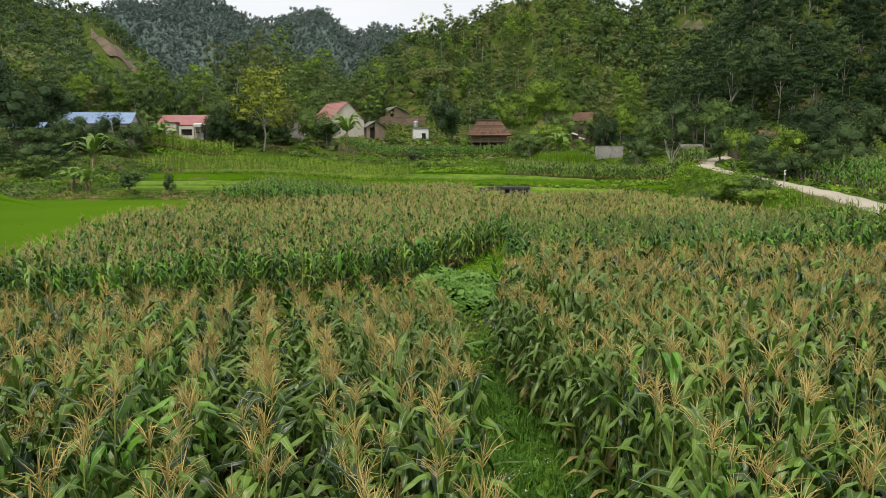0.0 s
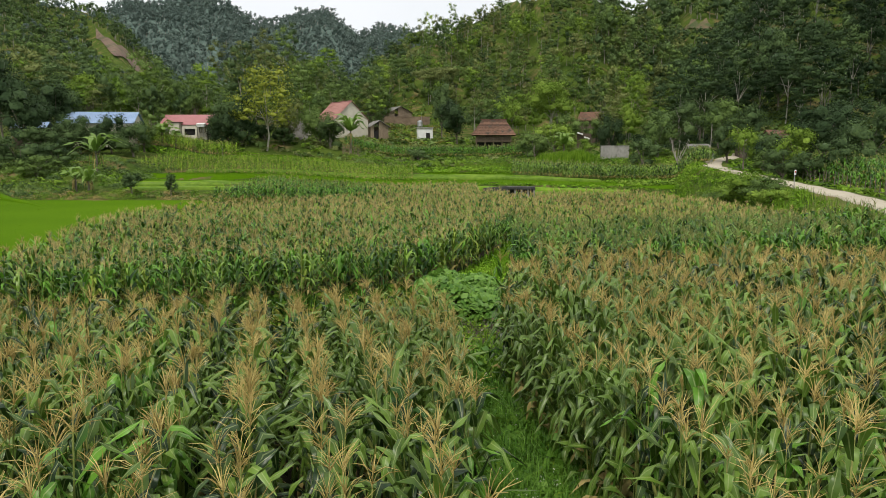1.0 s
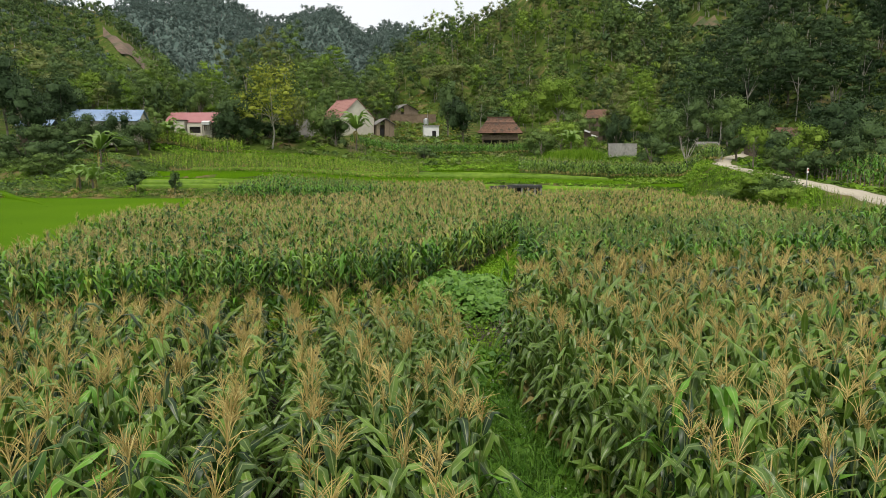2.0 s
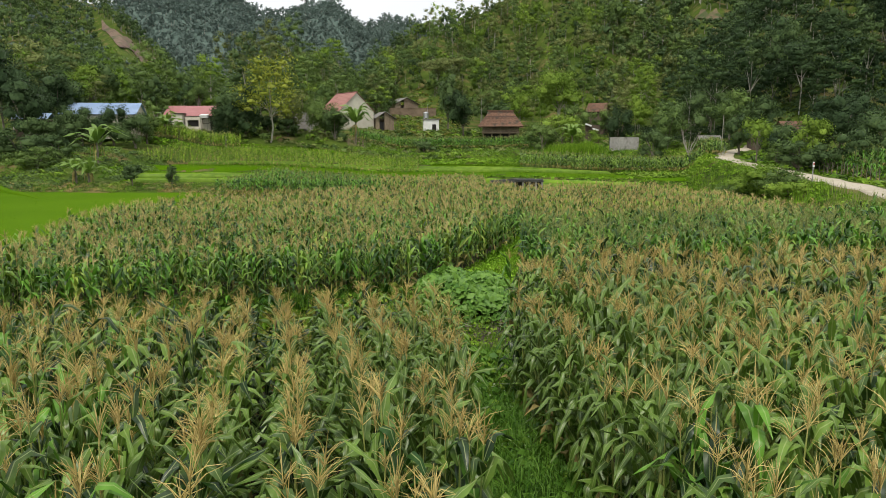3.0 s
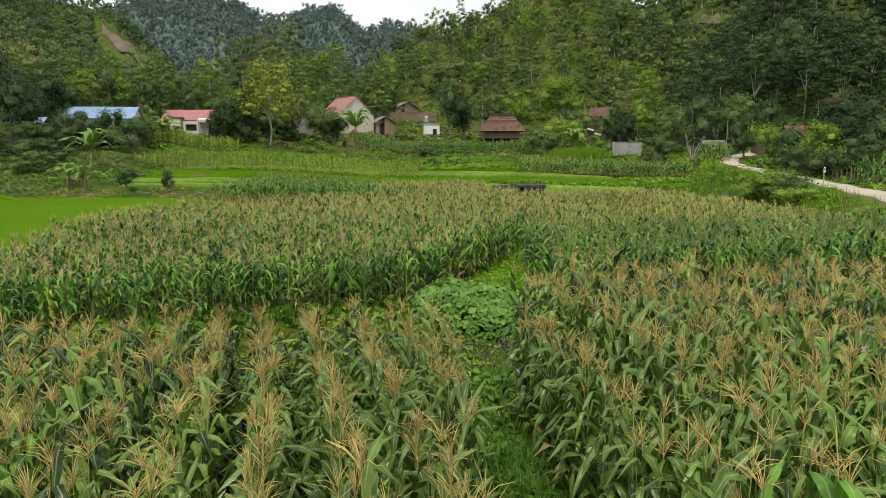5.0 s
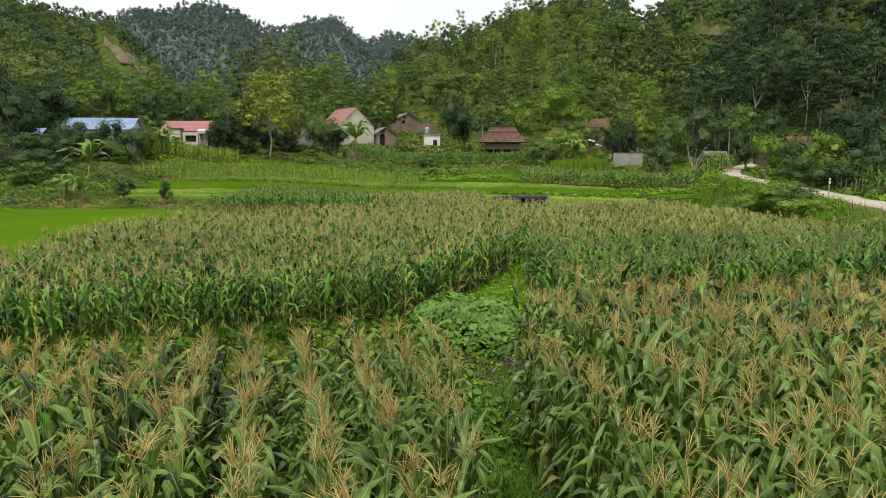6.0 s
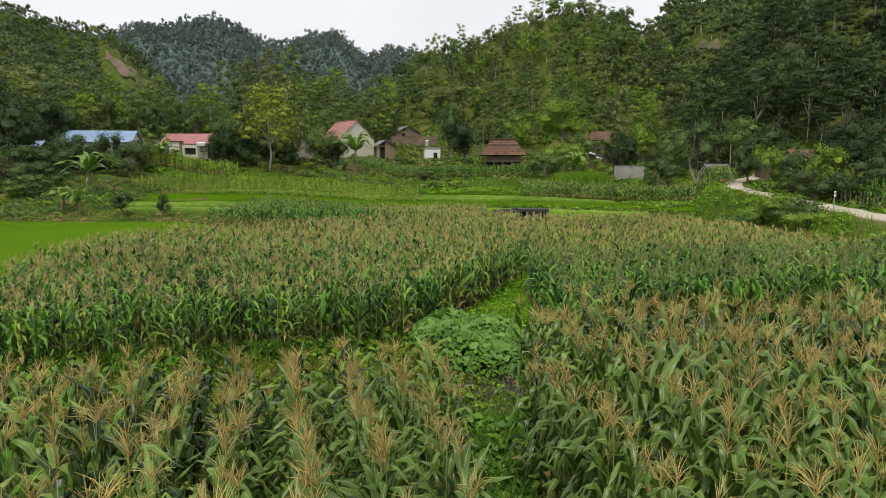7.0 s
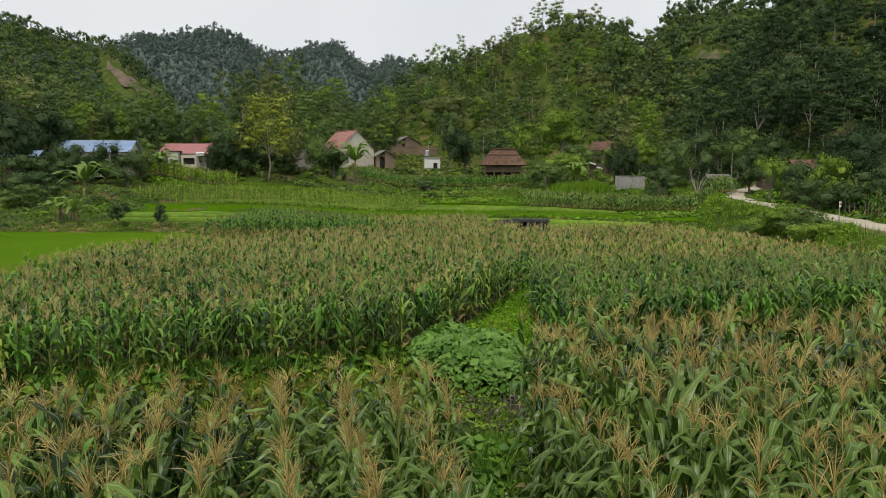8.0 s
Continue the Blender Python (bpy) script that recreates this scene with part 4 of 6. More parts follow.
weeds_on("grassy verge below the road", 5200, 14, 36, 22, 96, [GRASS, WEED, GRASS], (0.7, 1.25), 7,
         lambda x, y: (road_at(y)[0] - x > 2.1) & (x > np.interp(y, [20, 30, 38, 47, 56, 62, 66, 84, 96], [17.5, 18.3, 19.5, 19.8, 18.5, 20, 23.5, 27.5, 33])), FINE_WEED[:2] + BANK_GRASS * 2)
weeds_on("weeds on the far side of the road", 1500, 24, 44, 34, 100, [WEED, GRASS, CROWNS[0]], (0.6, 1.3), 8,
         lambda x, y: (x - road_at(y)[0] > 2.4) & (x - road_at(y)[0] < 6.5))
weeds_on("weeds under the village trees", 1200, -60, 60, 110, 150, [WEED, CROWNS[0], CROWNS[3]], (0.7, 1.6), 9)
weeds_on("yellowing young maize by the paddy", 900, -21, 0, 53, 68, [GRASS_YELLOW, GRASS, GRASS], (0.6, 1.2), 10, lambda x, y: (x > -12 - (y - 53) * 0.8) & ~back_left(x, y), BANK_GRASS)


# ---- trees ----
def crown_points(r, lobes, n, width, height, inner=0.55, flat=False):
    """Places and outward ways on a cluster of leafy lobes, crown centre at 0; flat: spread in level layers."""
    c = r.normal(0, 1, (lobes, 3))
    c /= np.linalg.norm(c, axis=1)[:, None]
    c *= np.array([width, width, height]) * r.uniform(0.35, 0.78, (lobes, 1))
    size = r.uniform(0.26, 0.46, lobes)
    tall = 0.95
    if flat:
        w = np.linspace(-0.8, 0.85, lobes)
        a = np.arange(lobes) * 2.4 + r.uniform(0, 6.283)
        out = width * r.uniform(0.3, 0.75, lobes) * (1 - 0.45 * np.maximum(w, 0))
        c = np.stack([out * np.cos(a), out * np.sin(a), w * height], 1)
        size, tall = r.uniform(0.30, 0.50, lobes), 0.6
    lobe = size[:, None] * np.array([width, width, height * tall])
    i = r.integers(0, lobes, n)
    d = r.normal(0, 1, (n, 3))
    d[:, 2] += 0.45
    d /= np.linalg.norm(d, axis=1)[:, None]
    p = c[i] + d * lobe[i] * r.uniform(inner, 1.08, (n, 1)) * (1 + 0.12 * np.sin(i * 1.7 + d[:, 0] * 5 + d[:, 2] * 4))[:, None]
    return p, d + 0.3 * p / max(width, height), c, lobe


def clumps(r, c, size, fill, fine):
    """Uneven leafy masses inside the lobes of a crown: vertices, triangles and outward ways."""
    bm = bmesh.new()
    bmesh.ops.create_icosphere(bm, subdivisions=fine, radius=1)
    u = np.array([q.co for q in bm.verts])
    t = np.array([[q.index for q in g.verts] for g in bm.faces])
    bm.free()
    n, m = len(c), len(u)
    v = c[:, None] + u[None] * size[:, None] * fill * r.uniform(0.62, 1.2, (n, m, 1))
    way = u[None] + 0.4 * c[:, None] / size.max() + r.normal(0, 0.12, (n, m, 3)) + np.array([0, 0, 0.1])
    return v.reshape(-1, 3), (t[None] + (np.arange(n) * m)[:, None, None]).reshape(-1, 3), way.reshape(-1, 3)


def tree_proto(seed, n, width, height, trunk, size, lobes=9, slender=0.6, limbs=4, thick=0.16, sides=5, spread=0.4, inner=0.6, fine=2, fill=0, flat=False, solid=0.48):
    """(v, f, slot): slot 0 leaves, slot 1 bark; foot at 0."""
    r = np.random.default_rng(seed)
    p, d, c, lobe = crown_points(r, lobes, n, width, height, inner, flat)
    round_way = d + np.array([0, 0, 0.15]) + r.normal(0, 0.24, d.shape)
    d = d + np.array([0, 0, 0.35])
    mid = np.array([0, 0, trunk + height * 0.85])
    lv, lf, ls = shards(r, p + mid, d, size, slender, spread)
    bend = r.normal(0, 0.03 * trunk, 2)
    tv, tf = tube([(0, 0, -0.5), (bend[0], bend[1], trunk * 0.55), (0, 0, trunk + height * 0.5)], [thick, thick * 0.75, thick * 0.35], sides)
    kv, kf, kn = clumps(r, c, lobe, solid, fine)
    kv = kv + mid
    out = [(lv, lf, 0), (tv, tf, 1), (kv, kf, fill)]
    for k in range(min(limbs, lobes)):
        e = c[k] + mid
        s = np.array([0, 0, trunk * r.uniform(0.6, 1.0)])
        bv, bf = tube([s, (s + e) / 2 + np.array([0, 0, 0.1 * height]), e], [thick * 0.5, thick * 0.35, thick * 0.15], 4 if sides > 4 else 3)
        out.append((bv, bf, 1))
    v, f, s = join(out)
    way = v[:, :3] * np.array([1, 1, 0.0]) + 1e-4
    way[:3 * n] = np.repeat(round_way, 3, axis=0)
    way[3 * n + len(tv):3 * n + len(tv) + len(kv)] = kn
    return np.concatenate([v, way / np.linalg.norm(way, axis=1)[:, None]], 1), f, s


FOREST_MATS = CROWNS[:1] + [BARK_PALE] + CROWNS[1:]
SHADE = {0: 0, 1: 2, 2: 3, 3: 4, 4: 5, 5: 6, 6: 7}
LIMBED = (1, 3, 4, 6)
STEM = (1.0, 4.2, 0.8, 5.4, 4.6, 1.0, 5.0, 1.4)


def grove(seed, leaves, size, limbed=LIMBED):
    """Eight kinds of tree: rounded crowns low to the ground, and slender pale trunks under crowns in flat layers."""
    out = []
    for k in range(8):
        flat = k in limbed
        out.append(tree_proto(seed + k, leaves, (2.9 if flat else 2.5) + 0.4 * (k % 3), (2.0 if flat else 2.5) + 0.45 * (k % 4), STEM[k] if flat else min(STEM[k], 2.4), size, 10 if flat else 11, 0.7,
                              4 if flat else 0, 0.11, 3, 0.6, 0.45, 1, 0, flat))
    return out


MID_TREES = grove(200, 420, 0.46, (3, 6))
NEAR_TREES = grove(270, 860, 0.35)
FAR_TREES = [tree_proto(230 + k, 110, 3.3, 2.6 + 0.5 * (k % 3), 1.6, 0.75, 5, 0.85, 0, 0.2, 3, 0.5, 0.6, 1, solid=0.6) for k in range(5)]
VERY_FAR = [tree_proto(250 + k, 90, 5.6, 4.4 + (k % 3), 1.0, 1.7, 4, 0.8, 0, 0.3, 3, 0.8, 0.5, 1, solid=0.5) for k in range(4)]


def woods(name, label, protos, n, turns, reach, gap, shades, seed, size=(0.75, 1.35), keep=None, far=False):
    """Trees strewn over a slope between two bearings and two distances, no nearer to one another than the gap."""
    r = np.random.default_rng(seed)
    taken, pts = set(), []
    tries = r.random((n * 12, 2))
    a = turns[0] + (turns[1] - turns[0]) * tries[:, 0]
    d = np.sqrt(reach[0] ** 2 + (reach[1] ** 2 - reach[0] ** 2) * tries[:, 1])
    ang = np.arctan(a)
    x, y = d * np.sin(ang), EYE_Y + d * np.cos(ang)
    free = np.ones(len(x), bool) if keep is None else keep(x, y, a, d)
    for yx, yy, yr in YARDS:
        free &= np.hypot(x - yx, y - yy) > yr
    x, y, a = x[free], y[free], a[free]
    if far:
        # slopes that lie hidden in the valleys between the hills stay bare
        d0 = np.hypot(x, y - EYE_Y)
        hid = np.full(len(x), -1.0)
        for q in (0.25, 0.4, 0.55, 0.65, 0.75, 0.84, 0.92):
            hid = np.maximum(hid, (land(x * q, EYE_Y + (y - EYE_Y) * q) + 3 - 4.7) / (d0 * q))
        k = (land(x, y) + 10 - 4.7) / d0 > hid
        x, y = x[k], y[k]
    for i in range(len(x)):
        c = (int(x[i] // gap), int(y[i] // gap))
        if c in taken:
            continue
        taken.add(c)
        pts.append((x[i], y[i]))
        if len(pts) >= n:
            break
    p = np.array(pts)
    z = land(p[:, 0], p[:, 1])
    m = len(p)
    tone = noise_tone(p, seed)
    names = np.array([SHADE[s] for s in shades])
    shift = names[np.clip((tone * len(shades)).astype(int), 0, len(shades) - 1)]
    ob = planted(name, protos, r.integers(0, len(protos), m), np.stack([p[:, 0], p[:, 1], z], 1), r.uniform(0, 6.283, m), r.uniform(*size, m), FOREST_MATS, shift, None, r.uniform(0.8, 1.2, m))
    print(name, m, len(ob.data.polygons))
    return tagged(ob, label, "woods", kind="stuff")


def noise_tone(p, seed):
    r = np.random.default_rng(seed + 99)
    g = 0.5 + 0.22 * np.sin(p[:, 0] * 0.06 + seed) * np.cos(p[:, 1] * 0.05 - seed) + r.normal(0, 0.30, len(p))
    return np.clip(g, 0, 0.999)


# tone 6 carries painted haze: all of the mountain, some of the side slope
woods("woods", "dense forest on the far mountain, haze put into its colour", VERY_FAR, 1900, (-0.60, 0.0), (680, 1290), 10, (6, 6, 6, 6, 6), 301, (0.9, 1.5), far=True)
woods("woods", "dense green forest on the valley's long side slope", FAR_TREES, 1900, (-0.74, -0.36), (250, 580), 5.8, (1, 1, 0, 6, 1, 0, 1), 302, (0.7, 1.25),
      lambda x, y, a, d: ~((a > -0.515) & (a < -0.39) & (rise_of(x, y) > scar_rise(a) - 0.048) & (rise_of(x, y) < scar_rise(a) + 0.006)), True)
woods("woods", "leafy green woods at the foot of the side slope", NEAR_TREES, 270, (-0.72, -0.42), (122, 250), 7.0, (1, 0, 0, 1, 2, 3), 308, (0.8, 1.5))
woods("woods", "dense green woods on the knoll behind the houses", NEAR_TREES, 380, (-0.44, -0.09), (134, 232), 5.6, (0, 1, 0, 2, 0, 3), 303, (0.7, 1.4))
woods("woods", "mixed green woods on the central hill", MID_TREES, 820, (-0.12, 0.33), (205, 305), 4.7, (0, 1, 3, 0, 2, 3, 1, 0), 304, (0.62, 1.15))
woods("woods", "sparse trees at the foot of the central hill", NEAR_TREES, 120, (0.03, 0.38), (140, 210), 5.6, (0, 2, 3, 2, 1), 305, (0.7, 1.25))
woods("woods", "woods round a clearing on the back slope", FAR_TREES, 750, (0.22, 0.50), (236, 440), 5.5, (0, 1, 1, 1), 306, (0.9, 1.4),
      lambda x, y, a, d: ~((a > 0.325) & (a < 0.39) & (rise_of(x, y) > 0.160) & (rise_of(x, y) < 0.186)), True)
# mostly the dark crown colour: this slope's shade is put into the leaves
woods("woods", "tall green woods on the steep slope, darkened for shade", NEAR_TREES, 540, (0.34, 0.70), (120, 250), 5.6, (4, 4, 1, 4, 4, 1, 4), 307, (0.8, 1.45))
weeds_on("dry yellowish grass and shrubs round the huts on the slope", 2600, -32, 4, 132, 222, [GRASS_YELLOW, CROWNS[3], WEED, CROWNS[0]], (0.6, 1.5), 12,
         lambda x, y: np.abs(x / (y - EYE_Y) + 0.075) < 0.085, BANK_GRASS + BANK_WEED[:3])
# dark leaf colours paint the shaded hollow at the slope's foot
weeds_on("undergrowth on the steep slope behind the road, darkened for shade", 1100, 38, 100, 106, 165, [CROWNS[4], CROWNS[1], CROWNS[4]], (1.2, 2.4), 16, None, FINE_WEED)
weeds_on("weeds on the bank below the road", 900, 22, 36, 84, 108, [GRASS, WEED, CROWNS[2]], (0.5, 1.0), 13, lambda x, y: road_at(y)[0] - x > 2.2)


# ---- single trees and bushes ----
def tree(name, label, at, width, height, trunk, shade, leaves=900, size=0.36, seed=1, lobes=16, bark=BARK, thick=0.16, limbs=6, slender=0.6, category="tree", inner=0.5, dz=0.0, solid=0.44, flat=False):
    """A thing with a trunk, limbs and a crown; width and height are the crown's half sizes."""
    r = np.random.default_rng(seed)
    base = new(name)
    base.location = (at[0], at[1], float(land(at[0], at[1])) + dz)
    p, d, c, lobe = crown_points(r, lobes, int(leaves * 2.1), width, height, inner, flat)
    mid = np.array([0, 0, trunk + height * 0.85])
    p = p + mid
    k = p[:, 2] > 0.05
    v, f, s = diamonds(r, p[k], d[k] + np.array([0, 0, 0.3]), size * 0.78, slender, 0.55)
    way = np.repeat(d[k] + np.array([0, 0, 0.15]) + r.normal(0, 0.24, d[k].shape), 4, axis=0)
    pieces = [(v, f, 0)]
    if solid:
        kv, kf, kn = clumps(r, c + mid, lobe, solid + (0.1 if shade in (1, 4) else 0), 1)
        kv[:, 2] = np.maximum(kv[:, 2], 0.02)
        pieces.append((kv, kf, 1))
        way = np.concatenate([way, kn])
    v, f, s = join(pieces)
    quads("crown", v[:, :3], f, [CROWNS[shade], CROWNS[shade]], s, parent=base, soft=way / np.linalg.norm(way, axis=1)[:, None])
    b = r.normal(0, 0.04 * (trunk + 0.5), 2)
    v, f = tube([(0, 0, -0.3), (b[0], b[1], trunk * 0.5), (b[0] * 0.5, 0, trunk), (0, 0, trunk + height * 0.9)], [thick * 1.2, thick, thick * 0.8, thick * 0.3], 7)
    quads("trunk", v, f, [bark], parent=base, smooth=True)
    for j in range(min(limbs, lobes)):
        e = c[j] * 1.05 + mid
        s0 = np.array([0, 0, trunk * r.uniform(0.75, 1.1)])
        v, f = tube([s0, (s0 + e) / 2 + np.array([0, 0, 0.12 * height]), e], [thick * 0.5, thick * 0.35, thick * 0.12], 5)
        quads("limb", v, f, [bark], parent=base, smooth=True)
    return tagged(base, label, category)


def banana(label, at, tall, leaves, seed, long=2.0, dead=3, wide=0.7):
    """A banana plant: thick stem, long arching torn leaves, hanging dry ones."""
    r = np.random.default_rng(seed)
    base = new("banana_plant")
    base.location = (at[0], at[1], float(land(*at)))
    v, f = tube([(0, 0, -0.2), (0.05, 0, tall * 0.5), (0, 0, tall)], [0.13, 0.11, 0.07], 8)
    quads("stem", v, f, [BARK], parent=base, smooth=True)
    for k in range(leaves):
        az = 2.4 * k + r.normal(0, 0.25)
        q = k / leaves
        v, f = blade(r, long * r.uniform(0.75, 1.1), wide * r.uniform(0.8, 1.1), tall * (1.0 - 0.22 * q), az, r.uniform(12, 40) + 30 * q, r.uniform(85, 125) + 25 * q, 0.42, 9, 0.3, 0.4)
        quads("leaf", v, f, [BANANA], parent=base, smooth=True)
    for k in range(dead):
        v, f = blade(r, long * r.uniform(0.35, 0.6), 0.2, tall * r.uniform(0.45, 0.95), r.uniform(0, 6.283), 60, 174, 0.12, 7, 0.5, 0.8)
        quads("dry_leaf", v, f, [CORN_DRY], parent=base)
    return tagged(base, label, "banana plant")


tree("tree", "tall sparse yellow-green tree with a pale slender trunk", at(473, 112), 6.2, 4.6, 4.6, 5, 1150, 0.48, 1, 22, BARK_PALE, 0.13, 9, inner=0.5, solid=0.3, flat=True)
tree("tree", "dense dark green round tree by the terrace", at(402, 116), 3.9, 3.6, 1.0, 1, 1800, 0.36, 2)
tree("tree", "dark broadleaf tree over the terrace edge", at(443, 118), 4.0, 3.6, 1.8, 4, 1700, 0.36, 3)
tree("tree", "yellow-green leafy tree by the garden", at(515, 119), 3.0, 3.6, 1.0, 3, 1300, 0.34, 4)
tree("tree", "leafy green tree in front of the white gable", at(572, 119), 3.6, 4.0, 0.6, 0, 2200, 0.34, 5)
tree("bush", "dark green shrub below the white-gabled house", at(590, 117), 3.0, 2.8, 0.2, 1, 1500, 0.32, 6, category="bush")
tree("tree", "tall dark tree beside the stilt house", at(822, 133), 3.9, 5.0, 1.0, 4, 2000, 0.42, 7)
tree("tree", "tall grey-green tree behind the water tank", at(795, 146), 3.2, 6.0, 2.0, 1, 1500, 0.42, 8)
tree("tree", "broad light green spreading tree on the slope", at(992, 158), 8.0, 4.4, 5.0, 2, 3000, 0.50, 9, 20, BARK_PALE, 0.28, 8)
tree("tree", "light green tree beside the stilt house", at(915, 150), 4.0, 4.0, 2.2, 2, 1300, 0.42, 10)
tree("tree", "leafy olive tree on the slope", at(1085, 160), 4.6, 3.4, 6.0, 3, 1100, 0.45, 11, 10, BARK_PALE, 0.2, 8)
tree("tree", "dark dense round tree by the concrete wall", at(1100, 120), 3.0, 3.8, 0.8, 4, 1800, 0.34, 12)
tree("bush", "green shrubs above the tall grass", at(965, 116), 3.6, 2.4, 0.4, 0, 1400, 0.32, 13, category="bush")
tree("bush", "bright green shrubs above the tall grass", at(1000, 122), 4.0, 2.6, 0.8, 2, 1400, 0.32, 14, category="bush")
tree("bush", "low green bush below the village", at(1045, 115), 2.6, 1.7, 0.2, 2, 800, 0.3, 15, category="bush")
tree("bush", "dark rounded bush by the road end", at(1165, 104), 3.2, 2.2, 0.2, 1, 1400, 0.3, 16, category="bush")
tree("tree", "leafy green tree by the road end", at(1190, 112), 4.2, 3.6, 1.4, 0, 1500, 0.34, 17)
tree("bush", "green bush beside the bare tree", at(1260, 101), 2.4, 1.6, 0.3, 0, 800, 0.28, 18, category="bush")
tree("tree", "green spreading tree over the grey roof", at(1300, 112), 4.6, 3.2, 2.6, 0, 1500, 0.34, 19)
tree("tree", "dark tree beside the road gate", at(1320, 98), 2.6, 2.6, 0.8, 1, 1300, 0.3, 20)
tree("tree", "tree with layered light green fronds by the road", at(1358, 80), 2.0, 2.6, 1.2, 2, 900, 0.34, 21, 12, BARK, 0.09, 7, 0.35)
tree("tree", "yellow-green leafy tree by the road fence", at(1462, 70), 2.0, 2.6, 1.0, 2, 1300, 0.26, 22)
tree("tree", "broad green leafy tree behind the fence", at(1510, 72), 3.8, 3.2, 1.2, 4, 2200, 0.28, 23)
tree("tree", "dark green leafy tree behind the fence", at(1428, 76), 2.6, 2.2, 0.8, 1, 1400, 0.28, 24)
tree("tree", "leafy tree at the fence corner", at(1600, 66), 3.6, 3.0, 1.0, 1, 1600, 0.28, 25)
for k, (col, dist, wide, high) in enumerate(((1292, 62, 2.4, 1.0), (1325, 62, 2.8, 1.35), (1358, 61, 2.8, 1.55), (1388, 59, 2.6, 1.4), (1415, 56, 2.4, 1.1), (1440, 52, 2.2, 0.9), (1340, 57, 2.8, 0.9), (1385, 54, 2.4, 0.8))):
    tree("bush", "sprawling mound of green vines below the road", at(col, dist), wide, high, 0.0, (2, 0, 2)[k % 3], 1500, 0.2, 126 + k, 26, category="bush", dz=-0.25)
tree("bush", "small dark round bush on the paddy bank", at(203, 71.6), 1.25, 1.0, 0.7, 1, 700, 0.2, 29, category="bush", thick=0.06)
tree("bush", "small upright dark bush on the paddy bank", at(277, 71.2), 0.75, 1.1, 0.5, 1, 450, 0.2, 30, category="bush", thick=0.05)
tree("bush", "dense dark bush below the blue roof", at(222, 97), 3.4, 2.7, 0.3, 1, 1800, 0.3, 31, category="bush")
tree("tree", "dark leafy tree at the valley's edge", at(45, 104), 5.0, 5.2, 3.0, 4, 2000, 0.4, 32)
tree("tree", "tall dark tree at the valley's edge", at(-20, 96), 5.0, 5.5, 4.0, 4, 2000, 0.4, 33)
tree("tree", "olive green tree beside the blue-roofed house", at(110, 110), 3.6, 3.6, 3.0, 1, 1300, 0.38, 34)
tree("bush", "green shrubs on the weedy slope", at(55, 90), 4.0, 2.4, 0.2, 1, 1700, 0.3, 35, category="bush")
tree("bush", "green shrubs beside the paddy", at(5, 84), 4.0, 2.2, 0.1, 1, 1700, 0.3, 36, category="bush")
tree("tree", "green tree behind the red-roofed house", at(265, 124), 3.6, 3.2, 2.0, 0, 1200, 0.38, 37)
tree("tree", "bright green tree behind the blue roof", at(150, 126), 3.6, 4.2, 3.0, 2, 1300, 0.4, 38)
tree("bush", "small flowering bush on the terrace", at(752, 119), 2.4, 1.3, 0.1, 1, 700, 0.26, 39, category="bush")
tree("bush", "leafy bush at the end of the maize strip", at(955, 119), 2.6, 2.0, 0.1, 0, 900, 0.3, 40, category="bush")
tree("tree", "small tree beside the weathered hut", at(672, 150), 2.6, 3.4, 2.4, 0, 900, 0.36, 41)

tree("bush", "tangled green shrubs before the blue-roofed house", at(125, 99), 3.4, 3.0, 0.6, 1, 1700, 0.3, 71, category="bush")
tree("bush", "dark leafy shrubs before the blue-roofed house", at(182, 99), 3.0, 2.9, 0.5, 4, 1700, 0.3, 72, category="bush")
tree("bush", "green shrubs beside the blue-roofed house", at(245, 103), 2.6, 2.4, 0.6, 0, 1000, 0.28, 73, category="bush")
tree("tree", "dark leafy tree at the paddy's far corner", at(20, 92), 4.4, 4.2, 2.0, 4, 1800, 0.36, 74)
tree("tree", "dark leafy tree behind the shrubs", at(85, 104), 3.6, 4.4, 2.2, 4, 1500, 0.36, 75)
tree("bush", "low green bushes below the slope", at(30, 80), 3.0, 1.4, 0.0, 0, 1100, 0.26, 76, category="bush")
tree("bush", "weedy green bushes below the banana plants", at(75, 84), 3.0, 1.6, 0.0, 1, 1200, 0.26, 77, category="bush")
tree("tree", "green tree at the garden's corner", at(345, 122), 2.6, 2.6, 1.6, 0, 900, 0.34, 78)
tree("bush", "dense dark green shrub beside the red-roofed house", at(392, 113), 3.2, 3.0, 0.3, 4, 1900, 0.3, 141, category="bush")
tree("bush", "dense dark green shrubs behind the terrace edge", at(428, 114), 3.0, 2.6, 0.3, 4, 1700, 0.3, 142, category="bush")
tree("bush", "green shrub hiding the foot of the blue-roofed house", at(158, 98), 3.0, 2.4, 0.2, 1, 1500, 0.28, 143, category="bush")
tree("bush", "green shrubs beside the blue-roofed house's wall", at(98, 97), 3.0, 2.6, 0.2, 1, 1500, 0.28, 144, category="bush")
tree("bush", "dark shrubs under the yellow-green tree", at(470, 117), 2.8, 1.8, 0.1, 4, 900, 0.3, 79, category="bush")
tree("bush", "dark shrubs along the terrace edge", at(505, 116), 2.4, 1.6, 0.1, 1, 900, 0.3, 80, category="bush")
tree("tree", "green tree on the slope above the huts", at(690, 172), 3.6, 3.6, 3.0, 0, 1000, 0.42, 81)
tree("tree", "olive tree with a wide flat crown on the slope", at(790, 215), 9.0, 3.0, 5.5, 3, 1700, 0.55, 82, 14)
tree("tree", "green tree on the slope behind the stilt house", at(870, 165), 4.0, 4.2, 2.0, 0, 1300, 0.42, 83)
tree("tree", "leafy green tree above the tall grass", at(1020, 132), 4.0, 3.2, 1.4, 0, 1400, 0.36, 84)
